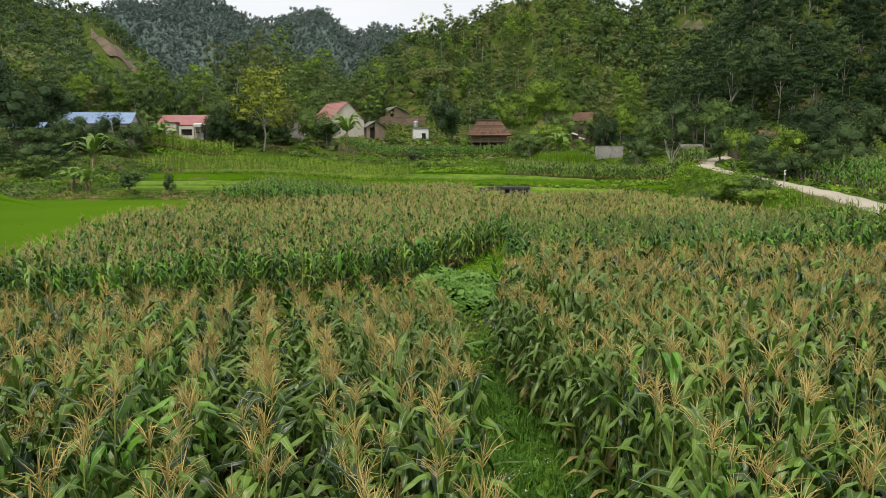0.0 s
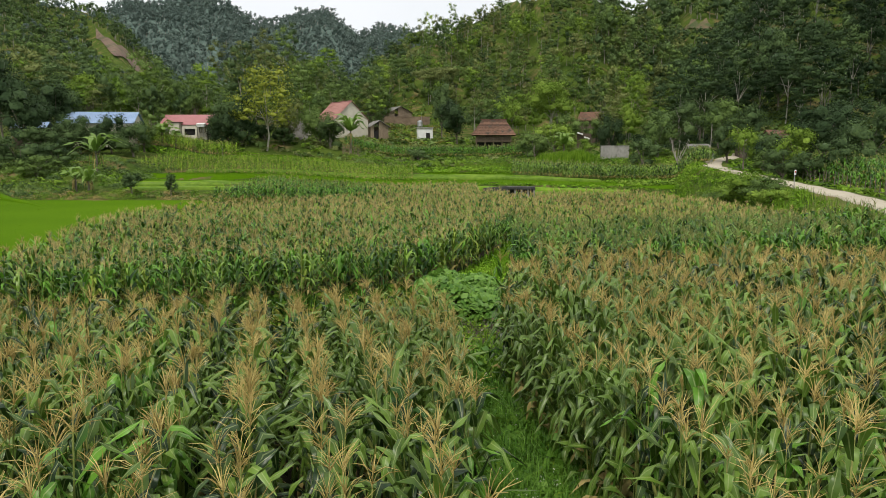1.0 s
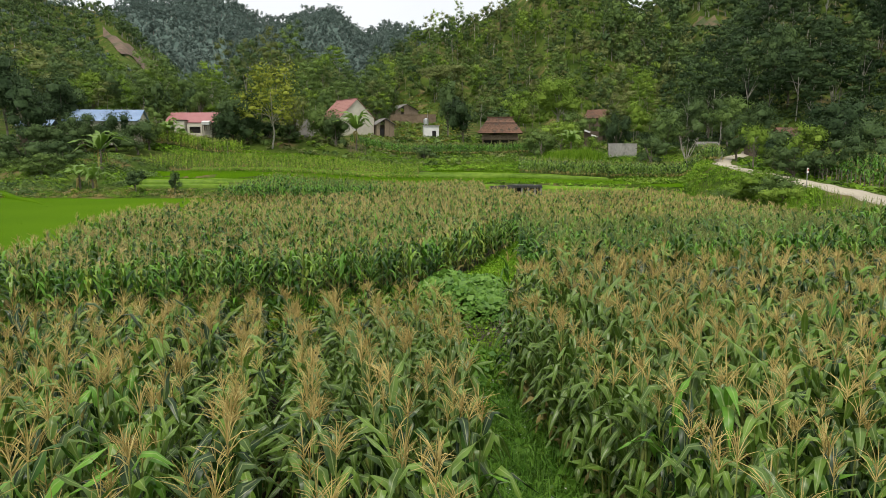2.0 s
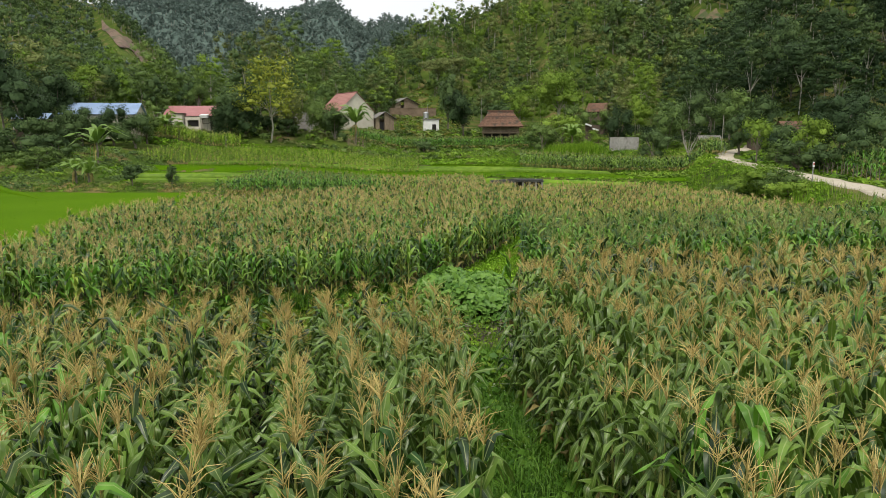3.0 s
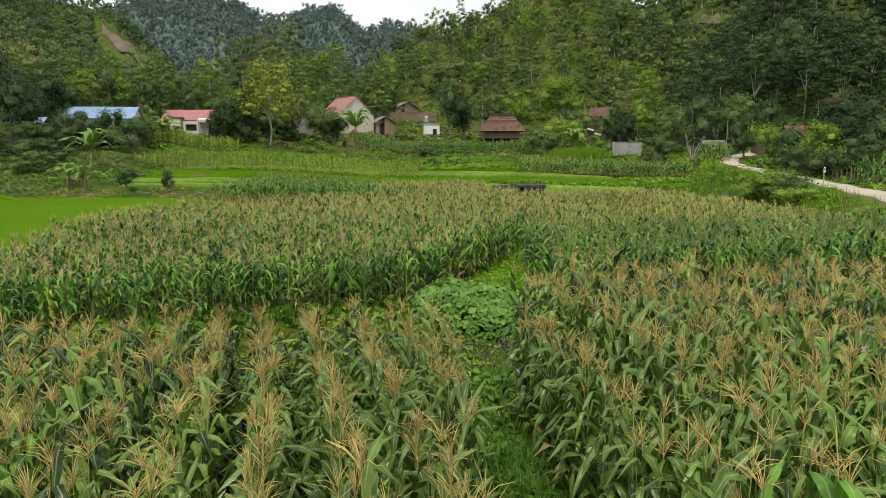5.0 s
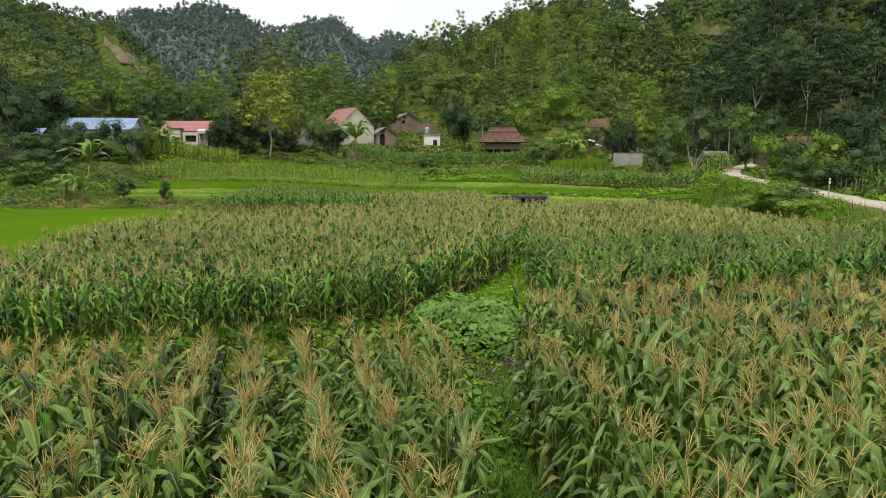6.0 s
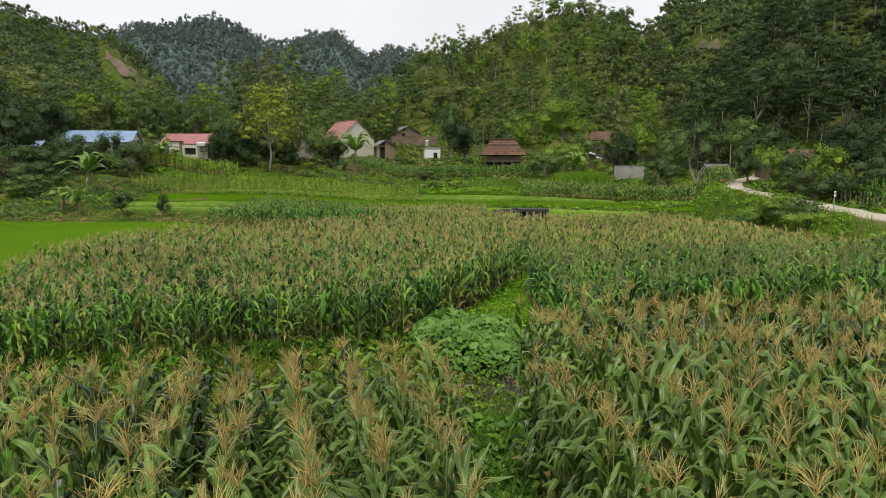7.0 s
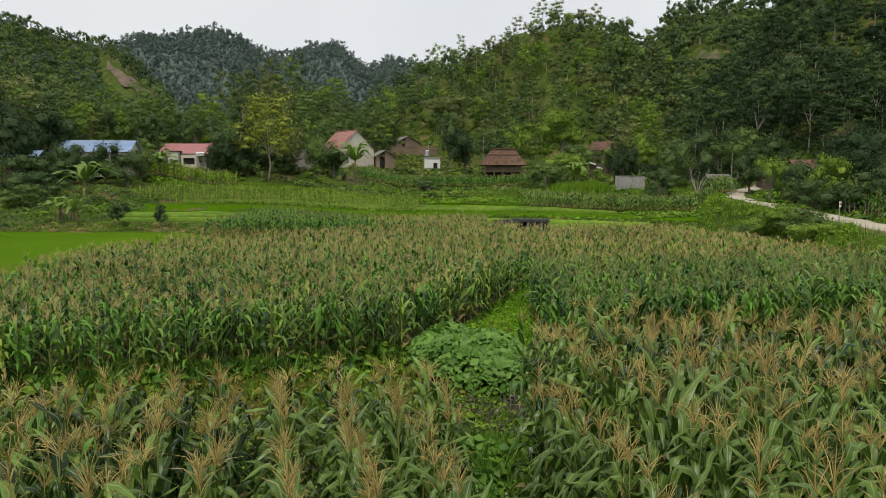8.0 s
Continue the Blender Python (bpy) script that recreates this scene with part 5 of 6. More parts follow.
tree("tree", "leafy green tree behind the bare tree", at(1215, 120), 4.6, 4.0, 1.6, 1, 1500, 0.36, 85)
tree("tree", "green tree behind the grey roof", at(1265, 122), 4.6, 3.8, 2.0, 1, 1500, 0.36, 86)
tree("tree", "fresh green tree behind the road trees", at(1340, 112), 4.4, 3.2, 1.2, 1, 1500, 0.34, 87)
tree("tree", "dark green tree behind the fence", at(1480, 84), 4.0, 3.2, 0.8, 4, 1800, 0.3, 88)
tree("tree", "green tree behind the fence corner", at(1550, 84), 4.0, 3.8, 1.2, 4, 1800, 0.3, 89)
tree("bush", "leafy bushes before the fence", at(1395, 80), 2.4, 1.6, 0.1, 0, 1100, 0.26, 90, category="bush")
tree("bush", "dark bushes along the road bend", at(1385, 92), 3.4, 2.2, 0.1, 1, 1300, 0.28, 91, category="bush")

tree("tree", "dark tree on the slope above the sheds", at(1402, 122), 4.6, 4.6, 2.0, 4, 1500, 0.4, 97)
tree("tree", "dark green tree on the slope above the road", at(1375, 132), 4.6, 5.0, 3.0, 1, 1500, 0.42, 98)
tree("tree", "leafy green tree before the red-roofed house", at(1066, 142), 2.6, 2.4, 1.2, 0, 1000, 0.34, 96)
tree("bush", "leafy shrubs along the road fence", at(1440, 67), 2.6, 1.5, 0.1, 1, 1300, 0.24, 92, category="bush")
tree("bush", "dark leafy shrubs along the road fence", at(1500, 66), 3.0, 1.7, 0.1, 1, 1500, 0.24, 93, category="bush")
tree("bush", "tall leafy shrubs at the fence corner", at(1560, 64), 3.0, 1.9, 0.1, 1, 1500, 0.24, 94, category="bush")
tree("bush", "dark shrubs behind the layered tree", at(1400, 84), 3.0, 2.0, 0.1, 4, 1300, 0.26, 95, category="bush")

banana("banana plant with ragged leaves on the slope", at(146, 83), 3.0, 14, 51, 4.2, 6, 0.6)
banana("short banana plant on the paddy bank", at(122, 73.2), 1.5, 13, 52, 3.1, 7, 0.45)
banana("banana plant with brown hanging leaves", at(98, 73.8), 1.6, 9, 53, 2.6, 6, 0.42)
banana("tall banana plant before the white gable", at(628, 117.5), 4.6, 18, 54, 5.2, 9, 0.75)
banana("banana plant by the red-roofed house", at(280, 107), 2.6, 12, 55, 2.8, 4, 0.9)
banana("banana plant among the maize", at(305, 108), 2.2, 6, 56, 1.5, 3)
banana("banana plant below the village", at(1018, 112), 2.8, 13, 57, 3.0, 2, 0.9)


def bare_tree():
    base = new("bare_tree")
    p = at(1232, 99)
    base.location = (p[0], p[1], float(land(*p)))
    r = np.random.default_rng(61)
    v, f = tube([(0, 0, -0.2), (-0.1, 0, 1.0), (-0.2, 0, 1.9)], [0.13, 0.11, 0.09], 7)
    quads("trunk", v, f, [BARK_PALE], parent=base, smooth=True)
    for k in range(7):
        a = 6.283 * k / 7
        e = np.array([math.cos(a) * r.uniform(0.9, 1.9), math.sin(a) * 1.2, r.uniform(3.6, 5.4)])
        s = np.array([-0.2, 0, r.uniform(1.3, 1.9)])
        m = (s + e) / 2 + r.normal(0, 0.2, 3)
        v, f = tube([s, m, e], [0.07, 0.05, 0.015], 5)
        limb = quads("limb", v, f, [BARK_PALE], parent=base, smooth=True)
        for q in range(3):
            t = m + (e - m) * r.uniform(0.1, 0.8)
            v, f = tube([t, t + r.normal(0, 0.35, 3) + np.array([0, 0, 0.5])], [0.02, 0.006], 4)
            quads("twig", v, f, [BARK_PALE], parent=limb)
    return tagged(base, "pale leafless tree with forked branches", "tree")


bare_tree()
weeds_on("bright tall grass clump below the village", 420, *sorted((at(985, 106)[0], at(1062, 106)[0])), 104.5, 108.5, [GRASS], (1.6, 2.6), 11, None, BANK_GRASS)


# ---- buildings ----
def house_base(name, place, turn, label, category="house", dz=0.0):
    base = new(name)
    base.matrix_basis = Matrix.Translation((place[0], place[1], float(land(*place)) + dz)) @ Matrix.Rotation(radians(turn), 4, "Z")
    return tagged(base, label, category)


def opening_wall(w, h, t, y, holes, axis="y"):
    """A wall w wide and h high standing across y, with rectangular holes (x0, x1, z0, z1) cut through."""
    xs = sorted({-w / 2, w / 2, *[q for a in holes for q in a[:2]]})
    zs = sorted({-0.6, h, *[q for a in holes for q in a[2:]]})
    bm = bmesh.new()
    put = (lambda a, b: (a, y - t / 2, b)) if axis == "y" else (lambda a, b: (y - t / 2, a, b))
    grid = {(i, j): bm.verts.new(put(a, b)) for i, a in enumerate(xs) for j, b in enumerate(zs)}
    for i in range(len(xs) - 1):
        for j in range(len(zs) - 1):
            cx, cz = (xs[i] + xs[i + 1]) / 2, (zs[j] + zs[j + 1]) / 2
            if not any(a[0] < cx < a[1] and a[2] < cz < a[3] for a in holes):
                bm.faces.new([grid[i, j], grid[i + 1, j], grid[i + 1, j + 1], grid[i, j + 1]])
    grown = bmesh.ops.extrude_face_region(bm, geom=bm.faces[:])["geom"]
    bmesh.ops.translate(bm, vec=(0, t, 0) if axis == "y" else (t, 0, 0), verts=[g for g in grown if isinstance(g, bmesh.types.BMVert)])
    bmesh.ops.recalc_face_normals(bm, faces=bm.faces)
    return bm


def wavy_sheet(w_low, w_high, long, period, wave, thick):
    """One corrugated sheet lying along y, ribs running up it."""
    n = max(4, 2 * int(w_low / period))
    bm = bmesh.new()
    rows = []
    for k, (yy, w) in enumerate(((-long / 2, w_low), (long / 2, w_high))):
        rows.append([bm.verts.new((-w / 2 + w * i / n, yy, wave * (i % 2))) for i in range(n + 1)])
    for i in range(n):
        bm.faces.new((rows[0][i], rows[0][i + 1], rows[1][i + 1], rows[1][i]))
    grown = bmesh.ops.extrude_face_region(bm, geom=bm.faces[:])["geom"]
    bmesh.ops.translate(bm, vec=(0, 0, -thick), verts=[g for g in grown if isinstance(g, bmesh.types.BMVert)])
    bmesh.ops.recalc_face_normals(bm, faces=bm.faces)
    return bm


def ribbed_slope(w, run, rise, eave_z, y_eave, mat, parent, name="roof_slope", ribs=0.25, thick=0.05, tilt=1, over=0.3):
    """A roof slope of ribbed sheet; tilt 1 falls towards -y, -1 towards +y."""
    L, ang = math.hypot(run, rise), math.atan2(rise, run)
    bm = wavy_sheet(w + 2 * over, w + 2 * over, L + over, ribs, 0.045, thick)
    bmesh.ops.transform(bm, verts=bm.verts, matrix=Matrix.Translation((0, y_eave + tilt * (run / 2 - over / 2), eave_z + rise / 2 - 0.1 * over)) @ Matrix.Rotation(ang * tilt, 4, "X"))
    return part(name, bm, mat, parent)


def tiled_slope(w, run, rise, eave_z, y_eave, mat, parent, tilt=1, over=0.3, course=0.42, top_w=None):
    """A slope of overlapping tile courses, each a row of its own; top_w narrows it towards the ridge."""
    L, ang = math.hypot(run, rise) + over, math.atan2(rise, run)
    n = int(L / course)
    for k in range(n):
        t = (k + 0.5) / n
        wide = [(w + 2 * over) * (1 - q) + (top_w if top_w is not None else w + 2 * over) * q for q in (t - 0.5 / n, t + 0.5 / n)]
        bm = wavy_sheet(*wide[::1 if tilt > 0 else -1], L / n * 1.3, 0.24, 0.035, 0.03)
        reach = t * L - over
        bmesh.ops.transform(bm, verts=bm.verts, matrix=Matrix.Translation((0, y_eave + tilt * reach * math.cos(ang), eave_z + reach * math.sin(ang) + 0.05)) @ Matrix.Rotation((ang - 0.07) * tilt, 4, "X"))
        part("tile_course", bm, mat, parent)


def window_in(parent, x, y, z, w, h, axis="y", bars=2):
    """A recessed window with a frame and bars; its near-black pane paints the unlit room."""
    bm = bmesh.new()
    for a, b, cx, cz in ((w, 0.07, 0, h / 2), (w, 0.07, 0, -h / 2), (0.07, h + 0.07, -w / 2, 0), (0.07, h + 0.07, w / 2, 0)):
        box(bm, (a, 0.1, b), (cx, 0, cz))
    for k in range(bars):
        box(bm, (0.035, 0.05, h), (-w / 2 + (k + 1) * w / (bars + 1), 0, 0))
    ob = part("window", bm, WOOD_DARK, parent)
    pane = part("pane", block((w, 0.03, h), (0, 0.12, 0), bevel=0.0), DARK, ob, "near-black pane painting the unlit room")
    ob.matrix_basis = Matrix.Translation((x, y, z)) @ (Matrix.Rotation(radians(90), 4, "Z") if axis == "x" else Matrix.Identity(4))
    return ob


def gable_house():
    """Two-storey plastered house; its gable end looks down the field."""
    h = house_base("house", at(631, 136), 38, "two-storey house with a cream gable wall and red tiled roof", dz=-1.3)
    W, D, E, R = 7.4, 7.6, 4.9, 8.3
    part("gable_wall", prism([(-W / 2, -0.8), (W / 2, -0.8), (W / 2, E), (0, R), (-W / 2, E)], 0.25, "y", 0.0), PLASTER, h, "cream plastered gable wall")
    part("gable_wall", prism([(-W / 2, -0.8), (W / 2, -0.8), (W / 2, E), (0, R), (-W / 2, E)], 0.25, "y", D), PLASTER, h)
    part("side_wall", opening_wall(D - 0.3, E - 0.05, 0.22, -W / 2 + 0.12, [(-3.2, -2.0, 2.6, 4.0), (0.5, 1.7, 2.6, 4.0)], "x"), PLASTER, h).location = (0, D / 2, 0)
    part("side_wall", opening_wall(D - 0.3, E - 0.05, 0.22, W / 2 - 0.12, [], "x"), PLASTER, h).location = (0, D / 2, 0)
    window_in(h, -W / 2 + 0.1, D / 2 - 2.6, 3.3, 1.2, 1.4, "x")
    window_in(h, -W / 2 + 0.1, D / 2 + 1.1, 3.3, 1.2, 1.4, "x")
    for side in (-1, 1):
        pivot = new("roof", None)
        pivot.parent = h
        pivot.matrix_basis = Matrix.Translation((0, D / 2, 0)) @ Matrix.Rotation(radians(90 if side > 0 else -90), 4, "Z")
        tiled_slope(D, W / 2, R - E, E + 0.08, -W / 2, TILE, pivot, 1, 0.35)
    part("ridge_cap", block((0.3, D + 0.7, 0.14), (0, D / 2, R + 0.16)), TILE, h)
    part("annex_wall", opening_wall(3.4, 4.0, 0.2, 4.0, [(-0.6, 0.5, 1.6, 2.8)]), PLASTER, h).location = (-W / 2 - 1.8, 0, 0)
    window_in(h, -W / 2 - 1.85, 4.0, 2.2, 1.1, 1.2)
    bm = bmesh.new()
    box(bm, (4.2, 5.4, 0.1), (-W / 2 - 1.9, 4.6, 4.3), Matrix.Rotation(radians(-14), 3, "Y"))
    part("annex_roof", bm, TILE, h)


def red_roof_house():
    h = house_base("house", at(336, 118), 0, "low cream house with a faded red sheet roof", dz=-1.2)
    W, D, E, R = 7.6, 5.5, 2.5, 4.1
    part("front_wall", opening_wall(W, E, 0.2, -D / 2 + 0.1, [(0.1, 1.9, 0.6, 1.9), (-3.0, -2.2, 0, 2.0)]), PLASTER, h)
    part("back_wall", opening_wall(W, E, 0.2, D / 2 - 0.1, []), PLASTER, h)
    for s in (-1, 1):
        part("gable_wall", prism([(-D / 2, -0.6), (D / 2, -0.6), (D / 2, E), (0, R - 0.1), (-D / 2, E)], 0.2, "x", s * (W / 2 - 0.1)), PLASTER, h)
    ribbed_slope(W, D / 2, R - E, E, -D / 2, TILE_PINK, h)
    ribbed_slope(W, D / 2, R - E, E, D / 2, TILE_PINK, h, tilt=-1)
    part("porch_block", block((1.7, 1.2, 3.3), (-1.3, -D / 2 - 0.6, 1.0)), PLASTER, h, "cream plastered porch tower")
    part("porch_cap", block((2.1, 1.5, 0.16), (-1.3, -D / 2 - 0.6, 2.75)), WOOD_DARK, h)
    part("arch_room", opening_wall(2.4, 2.2, 0.2, -D / 2 - 1.0, [(-0.9, 0.9, 0.7, 1.7)]), PLASTER, h).location = (1.2, 0, 0)
    # black board painting the shade inside the arch
    part("shade_board", block((1.8, 0.05, 1.0), (1.2, -D / 2 - 0.85, 1.2)), DARK, h)
    part("awning", block((1.3, 0.9, 0.5), (2.9, -D / 2 - 0.6, 2.35), Matrix.Rotation(radians(14), 3, "X")), WHITE, h, "white sheet awning")
    window_in(h, 2.9, -D / 2 - 0.02, 1.6, 1.0, 0.8)
    for x in (2.4, 3.4):
        part("awning_post", block((0.08, 0.08, 2.4), (x, -D / 2 - 0.9, 1.1)), CONCRETE, h)


def blue_roof_house():
    h = house_base("house", at(170, 106), 7, "long house with a pale blue steel roof behind trees", dz=0.35)
    W, D, E, R = 10.4, 5.0, 3.0, 4.6
    part("front_wall", opening_wall(W, E, 0.2, -D / 2 + 0.1, [(-3.4, -2.4, 0, 2.1), (0.5, 2.0, 0.9, 2.1)]), PLASTER, h)
    part("back_wall", opening_wall(W, E, 0.2, D / 2 - 0.1, []), PLASTER, h)
    for s in (-1, 1):
        part("gable_wall", prism([(-D / 2, -0.6), (D / 2, -0.6), (D / 2, E), (0, R - 0.1), (-D / 2, E)], 0.2, "x", s * (W / 2 - 0.1)), PLASTER, h)
    window_in(h, 1.25, -D / 2 + 0.1, 1.5, 1.5, 1.2)
    ribbed_slope(W, D / 2, R - E, E, -D / 2, BLUE_SHEET, h)
    ribbed_slope(W, D / 2, R - E, E, D / 2, BLUE_SHEET, h, tilt=-1)


def small_hut(name, label, place, turn, W, D, E, R, roof, wall, dz=0.0, gable_front=True):
    """A plank hut: boarded walls, two sheet slopes, a near-black board painting the doorway's shade."""
    h = house_base(name, place, turn, label, "hut", dz)
    n = max(5, int(W / 0.32))
    for k in range(n):
        x = -W / 2 + (k + 0.5) * W / n
        top = E + (R - E) * (1 - abs(x) / (W / 2)) - 0.06 if gable_front else E
        if gable_front and abs(x + W * 0.2) < 0.45:
            continue
        part("plank", block((W / n * 0.94, 0.05, top + 0.5), (x, -D / 2 + 0.02 * (k % 2), top / 2 - 0.25), bevel=0.0), wall, h)
    part("back_wall", block((W, 0.06, E + 0.5), (0, D / 2, E / 2 - 0.25), bevel=0.0), wall, h)
    for s in (-1, 1):
        part("side_wall", block((0.06, D - 0.1, E + 0.4), (s * (W / 2 - 0.04), 0, E / 2 - 0.2), bevel=0.0), wall, h)
    part("shade_board", block((0.9, 0.04, 1.8), (-W * 0.2, -D / 2 + 0.12, 0.9), bevel=0.0), DARK, h)
    if gable_front:
        for s in (-1, 1):
            pivot = new("roof")
            pivot.parent = h
            pivot.matrix_basis = Matrix.Rotation(radians(90 * s), 4, "Z")
            ribbed_slope(D, W / 2, R - E, E, -W / 2, roof, pivot, over=0.4, ribs=0.3)
    else:
        ribbed_slope(W, D / 2, R - E, E, -D / 2, roof, h, over=0.35, ribs=0.3)
        ribbed_slope(W, D / 2, R - E, E, D / 2, roof, h, tilt=-1, over=0.35, ribs=0.3)
    return h


def stilt_house():
    h = house_base("stilt_house", at(889, 131), -4, "old wooden stilt house with a weathered brown tile roof", "house", dz=-0.2)
    W, D, E, R = 6.8, 6.0, 2.5, 4.9
    for i in range(5):
        for j in range(3):
            part("post", block((0.2, 0.2, 2.6), (-W / 2 + 0.3 + i * (W - 0.6) / 4, -D / 2 + 0.3 + j * (D - 0.6) / 2, 0.7)), WOOD, h)
    part("floor_deck", block((W, D, 0.18), (0, 0, 1.0)), WOOD, h)
    for s in (-1, 1):
        part("wall", opening_wall(W - 0.3, 1.25, 0.08, s * (D / 2 - 0.25), [(-1.4, -0.4, 0.35, 0.9), (1.2, 2.2, 0.35, 0.9)] if s < 0 else []), WOOD, h).location = (0, 0, 1.4)
        part("end_wall", block((0.08, D - 0.6, 1.4), (s * (W / 2 - 0.2), 0, 1.75)), WOOD_DARK, h)
    # black board between the posts paints the shade under the floor
    part("shade_board", block((W - 0.8, 0.06, 1.4), (0, -D / 2 + 0.6, 0.2)), DARK, h)
    roof = new("roof")
    roof.parent = h
    tiled_slope(W, D / 2, R - E, E, -D / 2, TILE_BROWN, roof, 1, 0.7, 0.42, W * 0.62)
    tiled_slope(W, D / 2, R - E, E, D / 2, TILE_BROWN, roof, -1, 0.7, 0.42, W * 0.62)
    for s in (-1, 1):
        bm = bmesh.new()
        q = [bm.verts.new(p) for p in ((s * (W / 2 + 0.65), -D / 2 - 0.6, E - 0.45), (s * (W / 2 + 0.65), D / 2 + 0.6, E - 0.45), (s * W * 0.36, 0.7, R - 0.7), (s * W * 0.36, -0.7, R - 0.7))]
        bm.faces.new(q if s > 0 else q[::-1])
        bmesh.ops.solidify(bm, geom=bm.faces[:], thickness=0.12)
        part("hip_slope", bm, TILE_BROWN, h)
        part("gable_board", prism([(-0.75, R - 0.75), (0.75, R - 0.75), (0, R + 0.05)], 0.08, "x", s * W * 0.345), WOOD_DARK, h)
    part("ridge_cap", block((W * 0.72, 0.3, 0.16), (0, 0, R + 0.12)), TILE_BROWN, h)


def tank_room():
    h = house_base("wash_room", at(764, 148), 6, "small white-washed flat-roofed room", "shed")
    part("wall", block((3.2, 2.6, 2.9), (0, 0, 0.95), bevel=0.03), WHITE, h)
    part("roof_slab", block((3.6, 3.0, 0.16), (0, 0, 2.5)), CONCRETE, h)
    # flat black board, shade of the doorway put into its colour
    part("door", block((0.8, 0.06, 1.7), (0.6, -1.32, 0.6)), DARK, h, "near-black board painting the unlit doorway")
    t = new("water_tank")
    t.location = h.matrix_basis @ Vector((-1.0, 0, 2.58))
    bm = bmesh.new()
    bmesh.ops.create_cone(bm, cap_ends=True, segments=20, radius1=0.55, radius2=0.55, depth=1.0, matrix=Matrix.Translation((0, 0, 0.75)))
    part("tank", bm, STEEL, t)
    bm = bmesh.new()
    bmesh.ops.create_cone(bm, cap_ends=True, segments=20, radius1=0.55, radius2=0.16, depth=0.22, matrix=Matrix.Translation((0, 0, 1.36)))
    part("lid", bm, STEEL, t)
    bm = bmesh.new()
    for a in range(4):
        box(bm, (0.07, 0.07, 0.26), (0.4 * math.cos(a * 1.571 + 0.785), 0.4 * math.sin(a * 1.571 + 0.785), 0.12))
    part("stand", bm, STEEL, t)
    part("pipe", block((0.05, 0.05, 2.3), (0.3, 0, 1.9)), STEEL, t)
    tagged(t, "steel water tank on a flat roof", "water tank")


gable_house()
red_roof_house()
blue_roof_house()
stilt_house()
tank_room()
small_hut("hut", "weathered plank hut with a grey roof on the slope", at(714, 200), 28, 7.0, 6.0, 2.7, 4.4, GREY_SHEET, WOOD)
small_hut("hut", "small plank shed with a dark roof beside the house", at(677, 140), 22, 3.6, 4.0, 2.6, 3.7, GREY_SHEET, WOOD)
small_hut("hut", "dark hut with a blue sheet roof among trees", at(40, 100), 10, 4.0, 3.0, 2.6, 3.3, BLUE_SHEET, WOOD_DARK, 1.2, False)
small_hut("house", "house with a red tiled roof half hidden by a tree", at(1062, 150), 60, 3.6, 3.6, 4.6, 6.2, TILE_BROWN, WOOD_DARK)
small_hut("hut", "low shed with a grey sheet roof by the road", at(1264, 108), -6, 2.6, 3.0, 1.6, 2.5, GREY_SHEET, WOOD_DARK, 0.0, False)
small_hut("hut", "shed with a grey roof behind the road trees", at(1358, 106), -10, 3.2, 3.2, 1.8, 3.0, GREY_SHEET, WOOD_DARK, 0.2, False)
small_hut("hut", "shed with a brown tile roof behind the trees", at(1418, 104), 6, 4.6, 4.0, 2.0, 3.6, TILE_BROWN, WOOD_DARK, 0.0, False)


def wall_piece(name, label, place, turn, size, mat, category="wall", dz=0.0):
    b = house_base(name, place, turn, label, category, dz)
    part("panel", block(size, (0, 0, size[2] / 2 - 0.3), bevel=0.03), mat, b)
    part("coping", block((size[0] + 0.06, size[1] + 0.08, 0.09), (0, 0, size[2] - 0.25)), mat, b)
    return b


wall_piece("garden_wall", "grey unplastered concrete wall by the village", at(1112, 112), 14, (4.9, 0.25, 2.3), CONCRETE)
wall_piece("retaining_wall", "brown earth bank wall below the hut", at(730, 194), 6, (13.4, 0.4, 2.7), SOIL)
wall_piece("low_wall", "low pale wall at the garden's edge", at(535, 124), 0, (3.0, 0.3, 3.4), CONCRETE)
wall_piece("gate_pillar", "pale concrete gate pillar beside the road", at(1292, 98), 8, (0.5, 0.4, 1.9), CONCRETE, "pillar")


def culvert():
    """A low dark concrete sluice across the ditch, with square openings."""
    c = house_base("culvert", at(944, 66.5), -6, "dark stained concrete culvert across the ditch", "culvert", dz=0.25)
    part("deck", block((2.7, 1.3, 0.14), (0, 0, 1.62)), CONCRETE_DARK, c)
    for x in (-1.25, -0.5, 0.1, 0.7, 1.25):
        part("pier", block((0.16, 1.1, 1.8), (x, 0, 0.66)), CONCRETE, c)
    part("back_wall", block((2.6, 0.15, 1.6), (0, 0.5, 0.75)), CONCRETE_DARK, c)
    part("wing_wall", block((2.4, 0.25, 0.4), (-2.35, 0.3, 1.42), Matrix.Rotation(radians(-5), 3, "Y")), CONCRETE_DARK, c)
    part("kerb", block((2.8, 0.12, 0.12), (0, -0.58, 1.5)), CONCRETE_DARK, c)


culvert()


def sign_post():
    p = at(1479, 51.5)
    s = house_base("marker_post", p, 4, "white and red marker post beside the road", "post")
    bm = bmesh.new()
    bmesh.ops.create_cone(bm, cap_ends=True, segments=10, radius1=0.035, radius2=0.035, depth=1.9, matrix=Matrix.Translation((0, 0, 0.75)))
    part("pole", bm, CONCRETE, s)
    part("plate", block((0.15, 0.03, 0.36), (0, -0.05, 1.5), bevel=0.008), WHITE, s, "white plate")
    part("band", block((0.10, 0.012, 0.12), (0, -0.074, 1.54), bevel=0.0), SIGN_RED, s, "red mark")


sign_post()


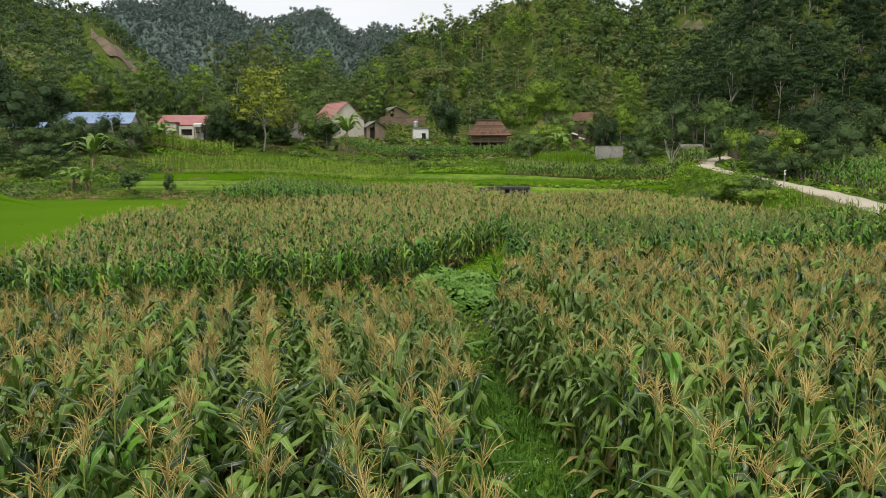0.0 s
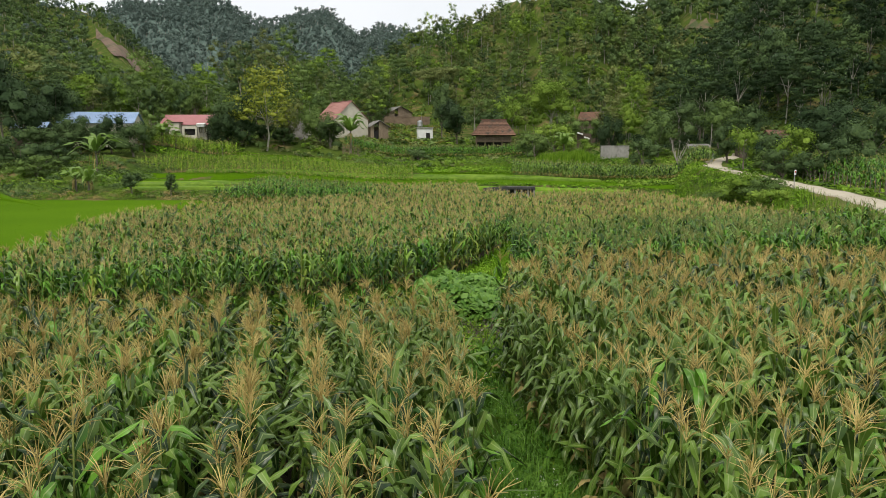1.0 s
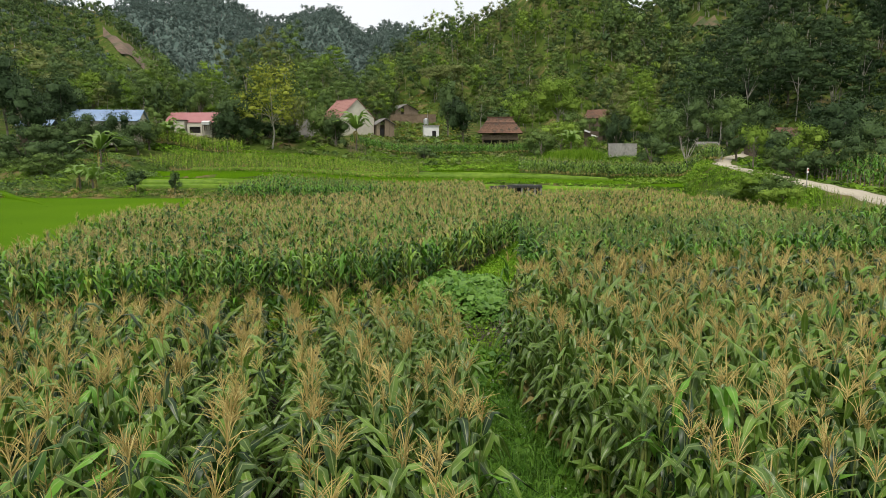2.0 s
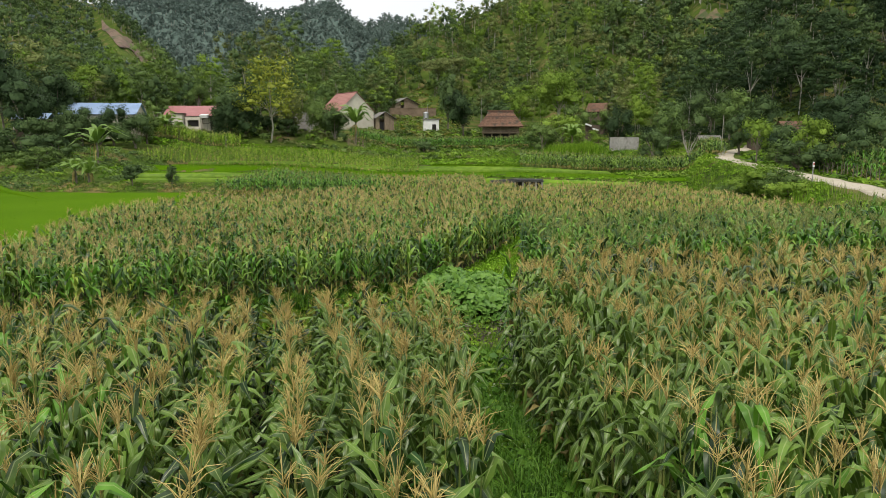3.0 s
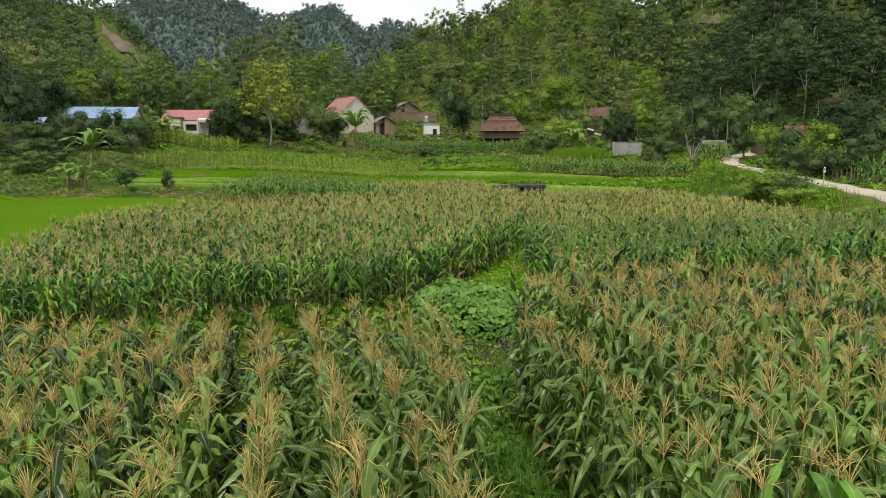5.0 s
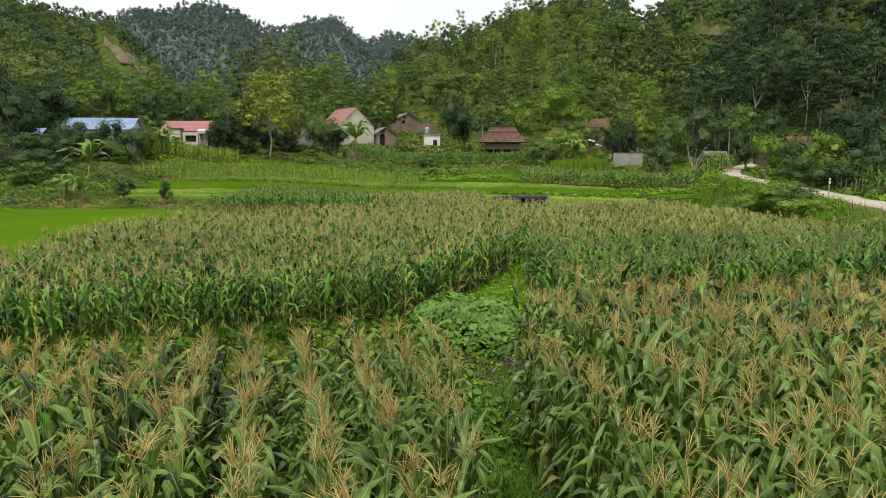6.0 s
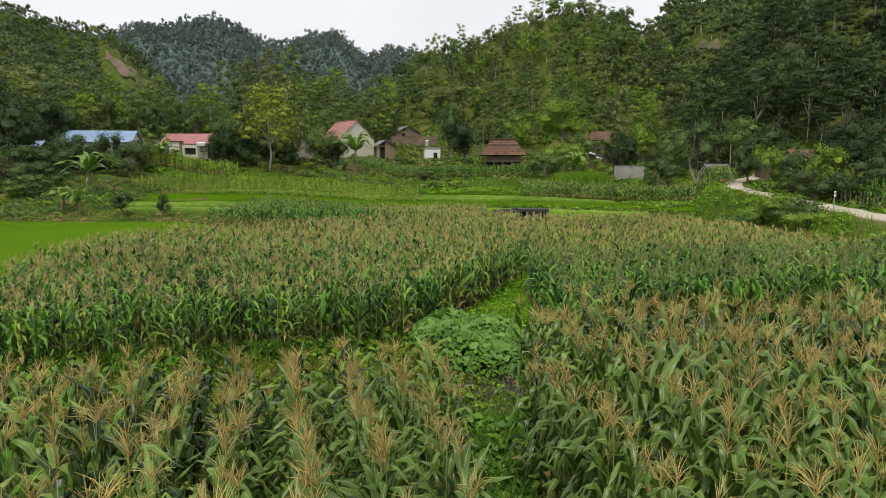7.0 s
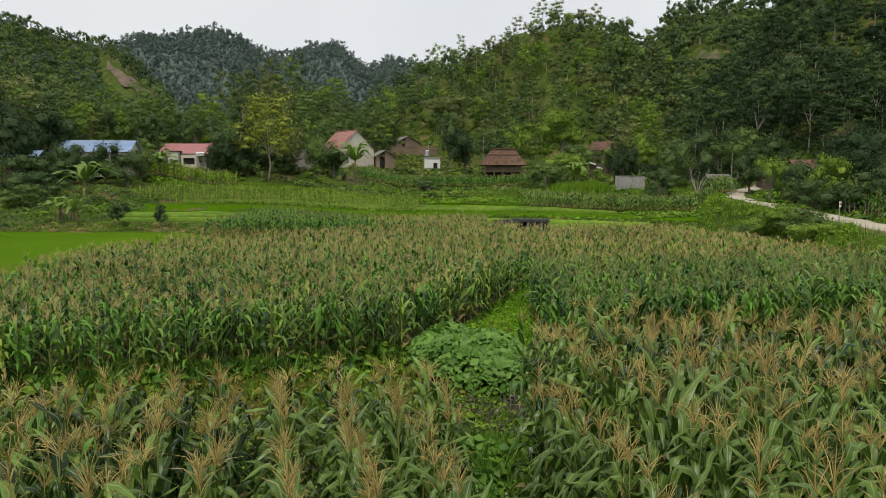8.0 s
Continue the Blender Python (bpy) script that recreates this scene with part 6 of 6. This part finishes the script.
def fence(label, line, height, gap, seed, rails=2, mat=WOOD):
    """A rough stake fence along a line."""
    r = np.random.default_rng(seed)
    f = new("fence")
    ln = np.array(line, float)
    f.location = (ln[0, 0], ln[0, 1], 0)
    t = np.concatenate([[0], np.cumsum(np.hypot(*np.diff(ln, axis=0).T))])
    s = np.arange(0, t[-1], gap) + r.normal(0, gap * 0.15, len(np.arange(0, t[-1], gap)))
    pts = np.stack([np.interp(s, t, ln[:, 0]), np.interp(s, t, ln[:, 1])], 1)
    for p in pts:
        z = float(land(*p))
        h = height * r.uniform(0.8, 1.2)
        o = p - ln[0]
        v, q = tube([(o[0], o[1], z - 0.2), (o[0] + r.normal(0, 0.05), o[1], z + h)], [0.035, 0.028], 5)
        quads("stake", v, q, [mat], parent=f)
    for k in range(rails):
        for i in range(len(pts) - 1):
            a, b = pts[i], pts[i + 1]
            za, zb = float(land(*a)) + height * (0.35 + 0.4 * k), float(land(*b)) + height * (0.35 + 0.4 * k)
            v, q = tube([(*(a - ln[0]), za), (*(b - ln[0]), zb)], [0.022, 0.02], 4)
            quads("rail", v, q, [mat], parent=f)
    return tagged(f, label, "fence")


def beside(y, off):
    x, _ = road_at(y)
    return (float(x) + off, y)


fence("rough bamboo stake fence along the road", [beside(y, 3.2) for y in range(40, 76, 4)], 1.35, 0.9, 1, 1, BARK)
fence("wooden stake pen beside the banana plant", [at(612, 115), at(645, 115.3)], 1.3, 0.22, 2, 3)
fence("stake fence by the terrace", [at(330, 106), at(392, 106.5)], 1.3, 1.4, 3, 1)


def lone_pole(label, place, tall, r, mat):
    b = house_base("pole", place, 0, label, "pole")
    v, q = tube([(0, 0, -0.3), (0.03, 0, tall * 0.5), (0.05, 0, tall)], [r, r * 0.9, r * 0.75], 8)
    quads("shaft", v, q, [mat], parent=b, smooth=True)


lone_pole("pale bamboo pole beside the road", at(1288, 104), 5.2, 0.06, BARK_PALE)
lone_pole("grey concrete pole at the terrace corner", at(390, 107), 1.9, 0.09, CONCRETE)
lone_pole("slender wooden pole by the huts", at(701, 141), 5.0, 0.05, WOOD)


def washing(place, n, label):
    b = house_base("white_sheets", place, 0, label, "sheets", 3.2)
    for k in range(n):
        part("sheet", block((1.1, 0.5, 0.25), (k * 1.3, 0.2 * k, -0.8 * (k % 2)), Matrix.Rotation(0.3, 3, "Y")), WHITE, b)
    part("frame", block((n * 1.3, 0.08, 3.6), (n * 0.4, 0.3, -1.8)), WOOD_DARK, b)


washing(at(1046, 128), 2, "white sheets lying on a dark frame")
pl = house_base("plank", at(62, 71), 25, "broken grey plank lying on the bank", "plank")
part("board", block((1.5, 0.22, 0.06), (0, 0, 0.2), Matrix.Rotation(radians(-16), 3, "Y")), WOOD, pl)

# bare soil where the slopes are cleared
def cleared(name, turns, low, high, near, far, label, lift=0.6, mat=SOIL):
    """A patch of bare soil on a slope between two bearings; low and high give its edges' rise along the bearing."""
    rows = []
    for t in np.linspace(*turns, 18):
        row = []
        for w in np.linspace(0, 1, 6):
            e = low(t) + (high(t) - low(t)) * w + 0.0015 * math.sin(t * 900 + w * 5)
            x, y = rise_at(t, e, near, far)
            row.append((x, y, float(land(x, y)) + lift))
        rows.append(row)
    v = np.array(rows).reshape(-1, 3)
    j, i = np.meshgrid(np.arange(5), np.arange(17))
    c = (i * 6 + j).ravel()
    return tagged(quads(name, v, np.stack([c, c + 1, c + 7, c + 6], 1), [mat], smooth=True), label, "bare soil", kind="structure")


cleared("bare_slope", (0.335, 0.380), lambda t: 0.171 + 0.002 * math.sin(t * 240), lambda t: 0.183 + 0.004 * math.sin(t * 330) - 18 * (t - 0.357) ** 2, 236, 425, "brown cleared patch on the wooded slope", 0.6, SOIL_DULL)
cleared("bare_slope", (SCAR[0][0], SCAR[1][0]), lambda t: scar_rise(t) - 0.016 + 0.003 * math.sin(t * 200), lambda t: scar_rise(t) + 0.002 * math.sin(t * 310), 330, 570, "bare reddish soil scar down the ridge", 0.6, SOIL_RED)
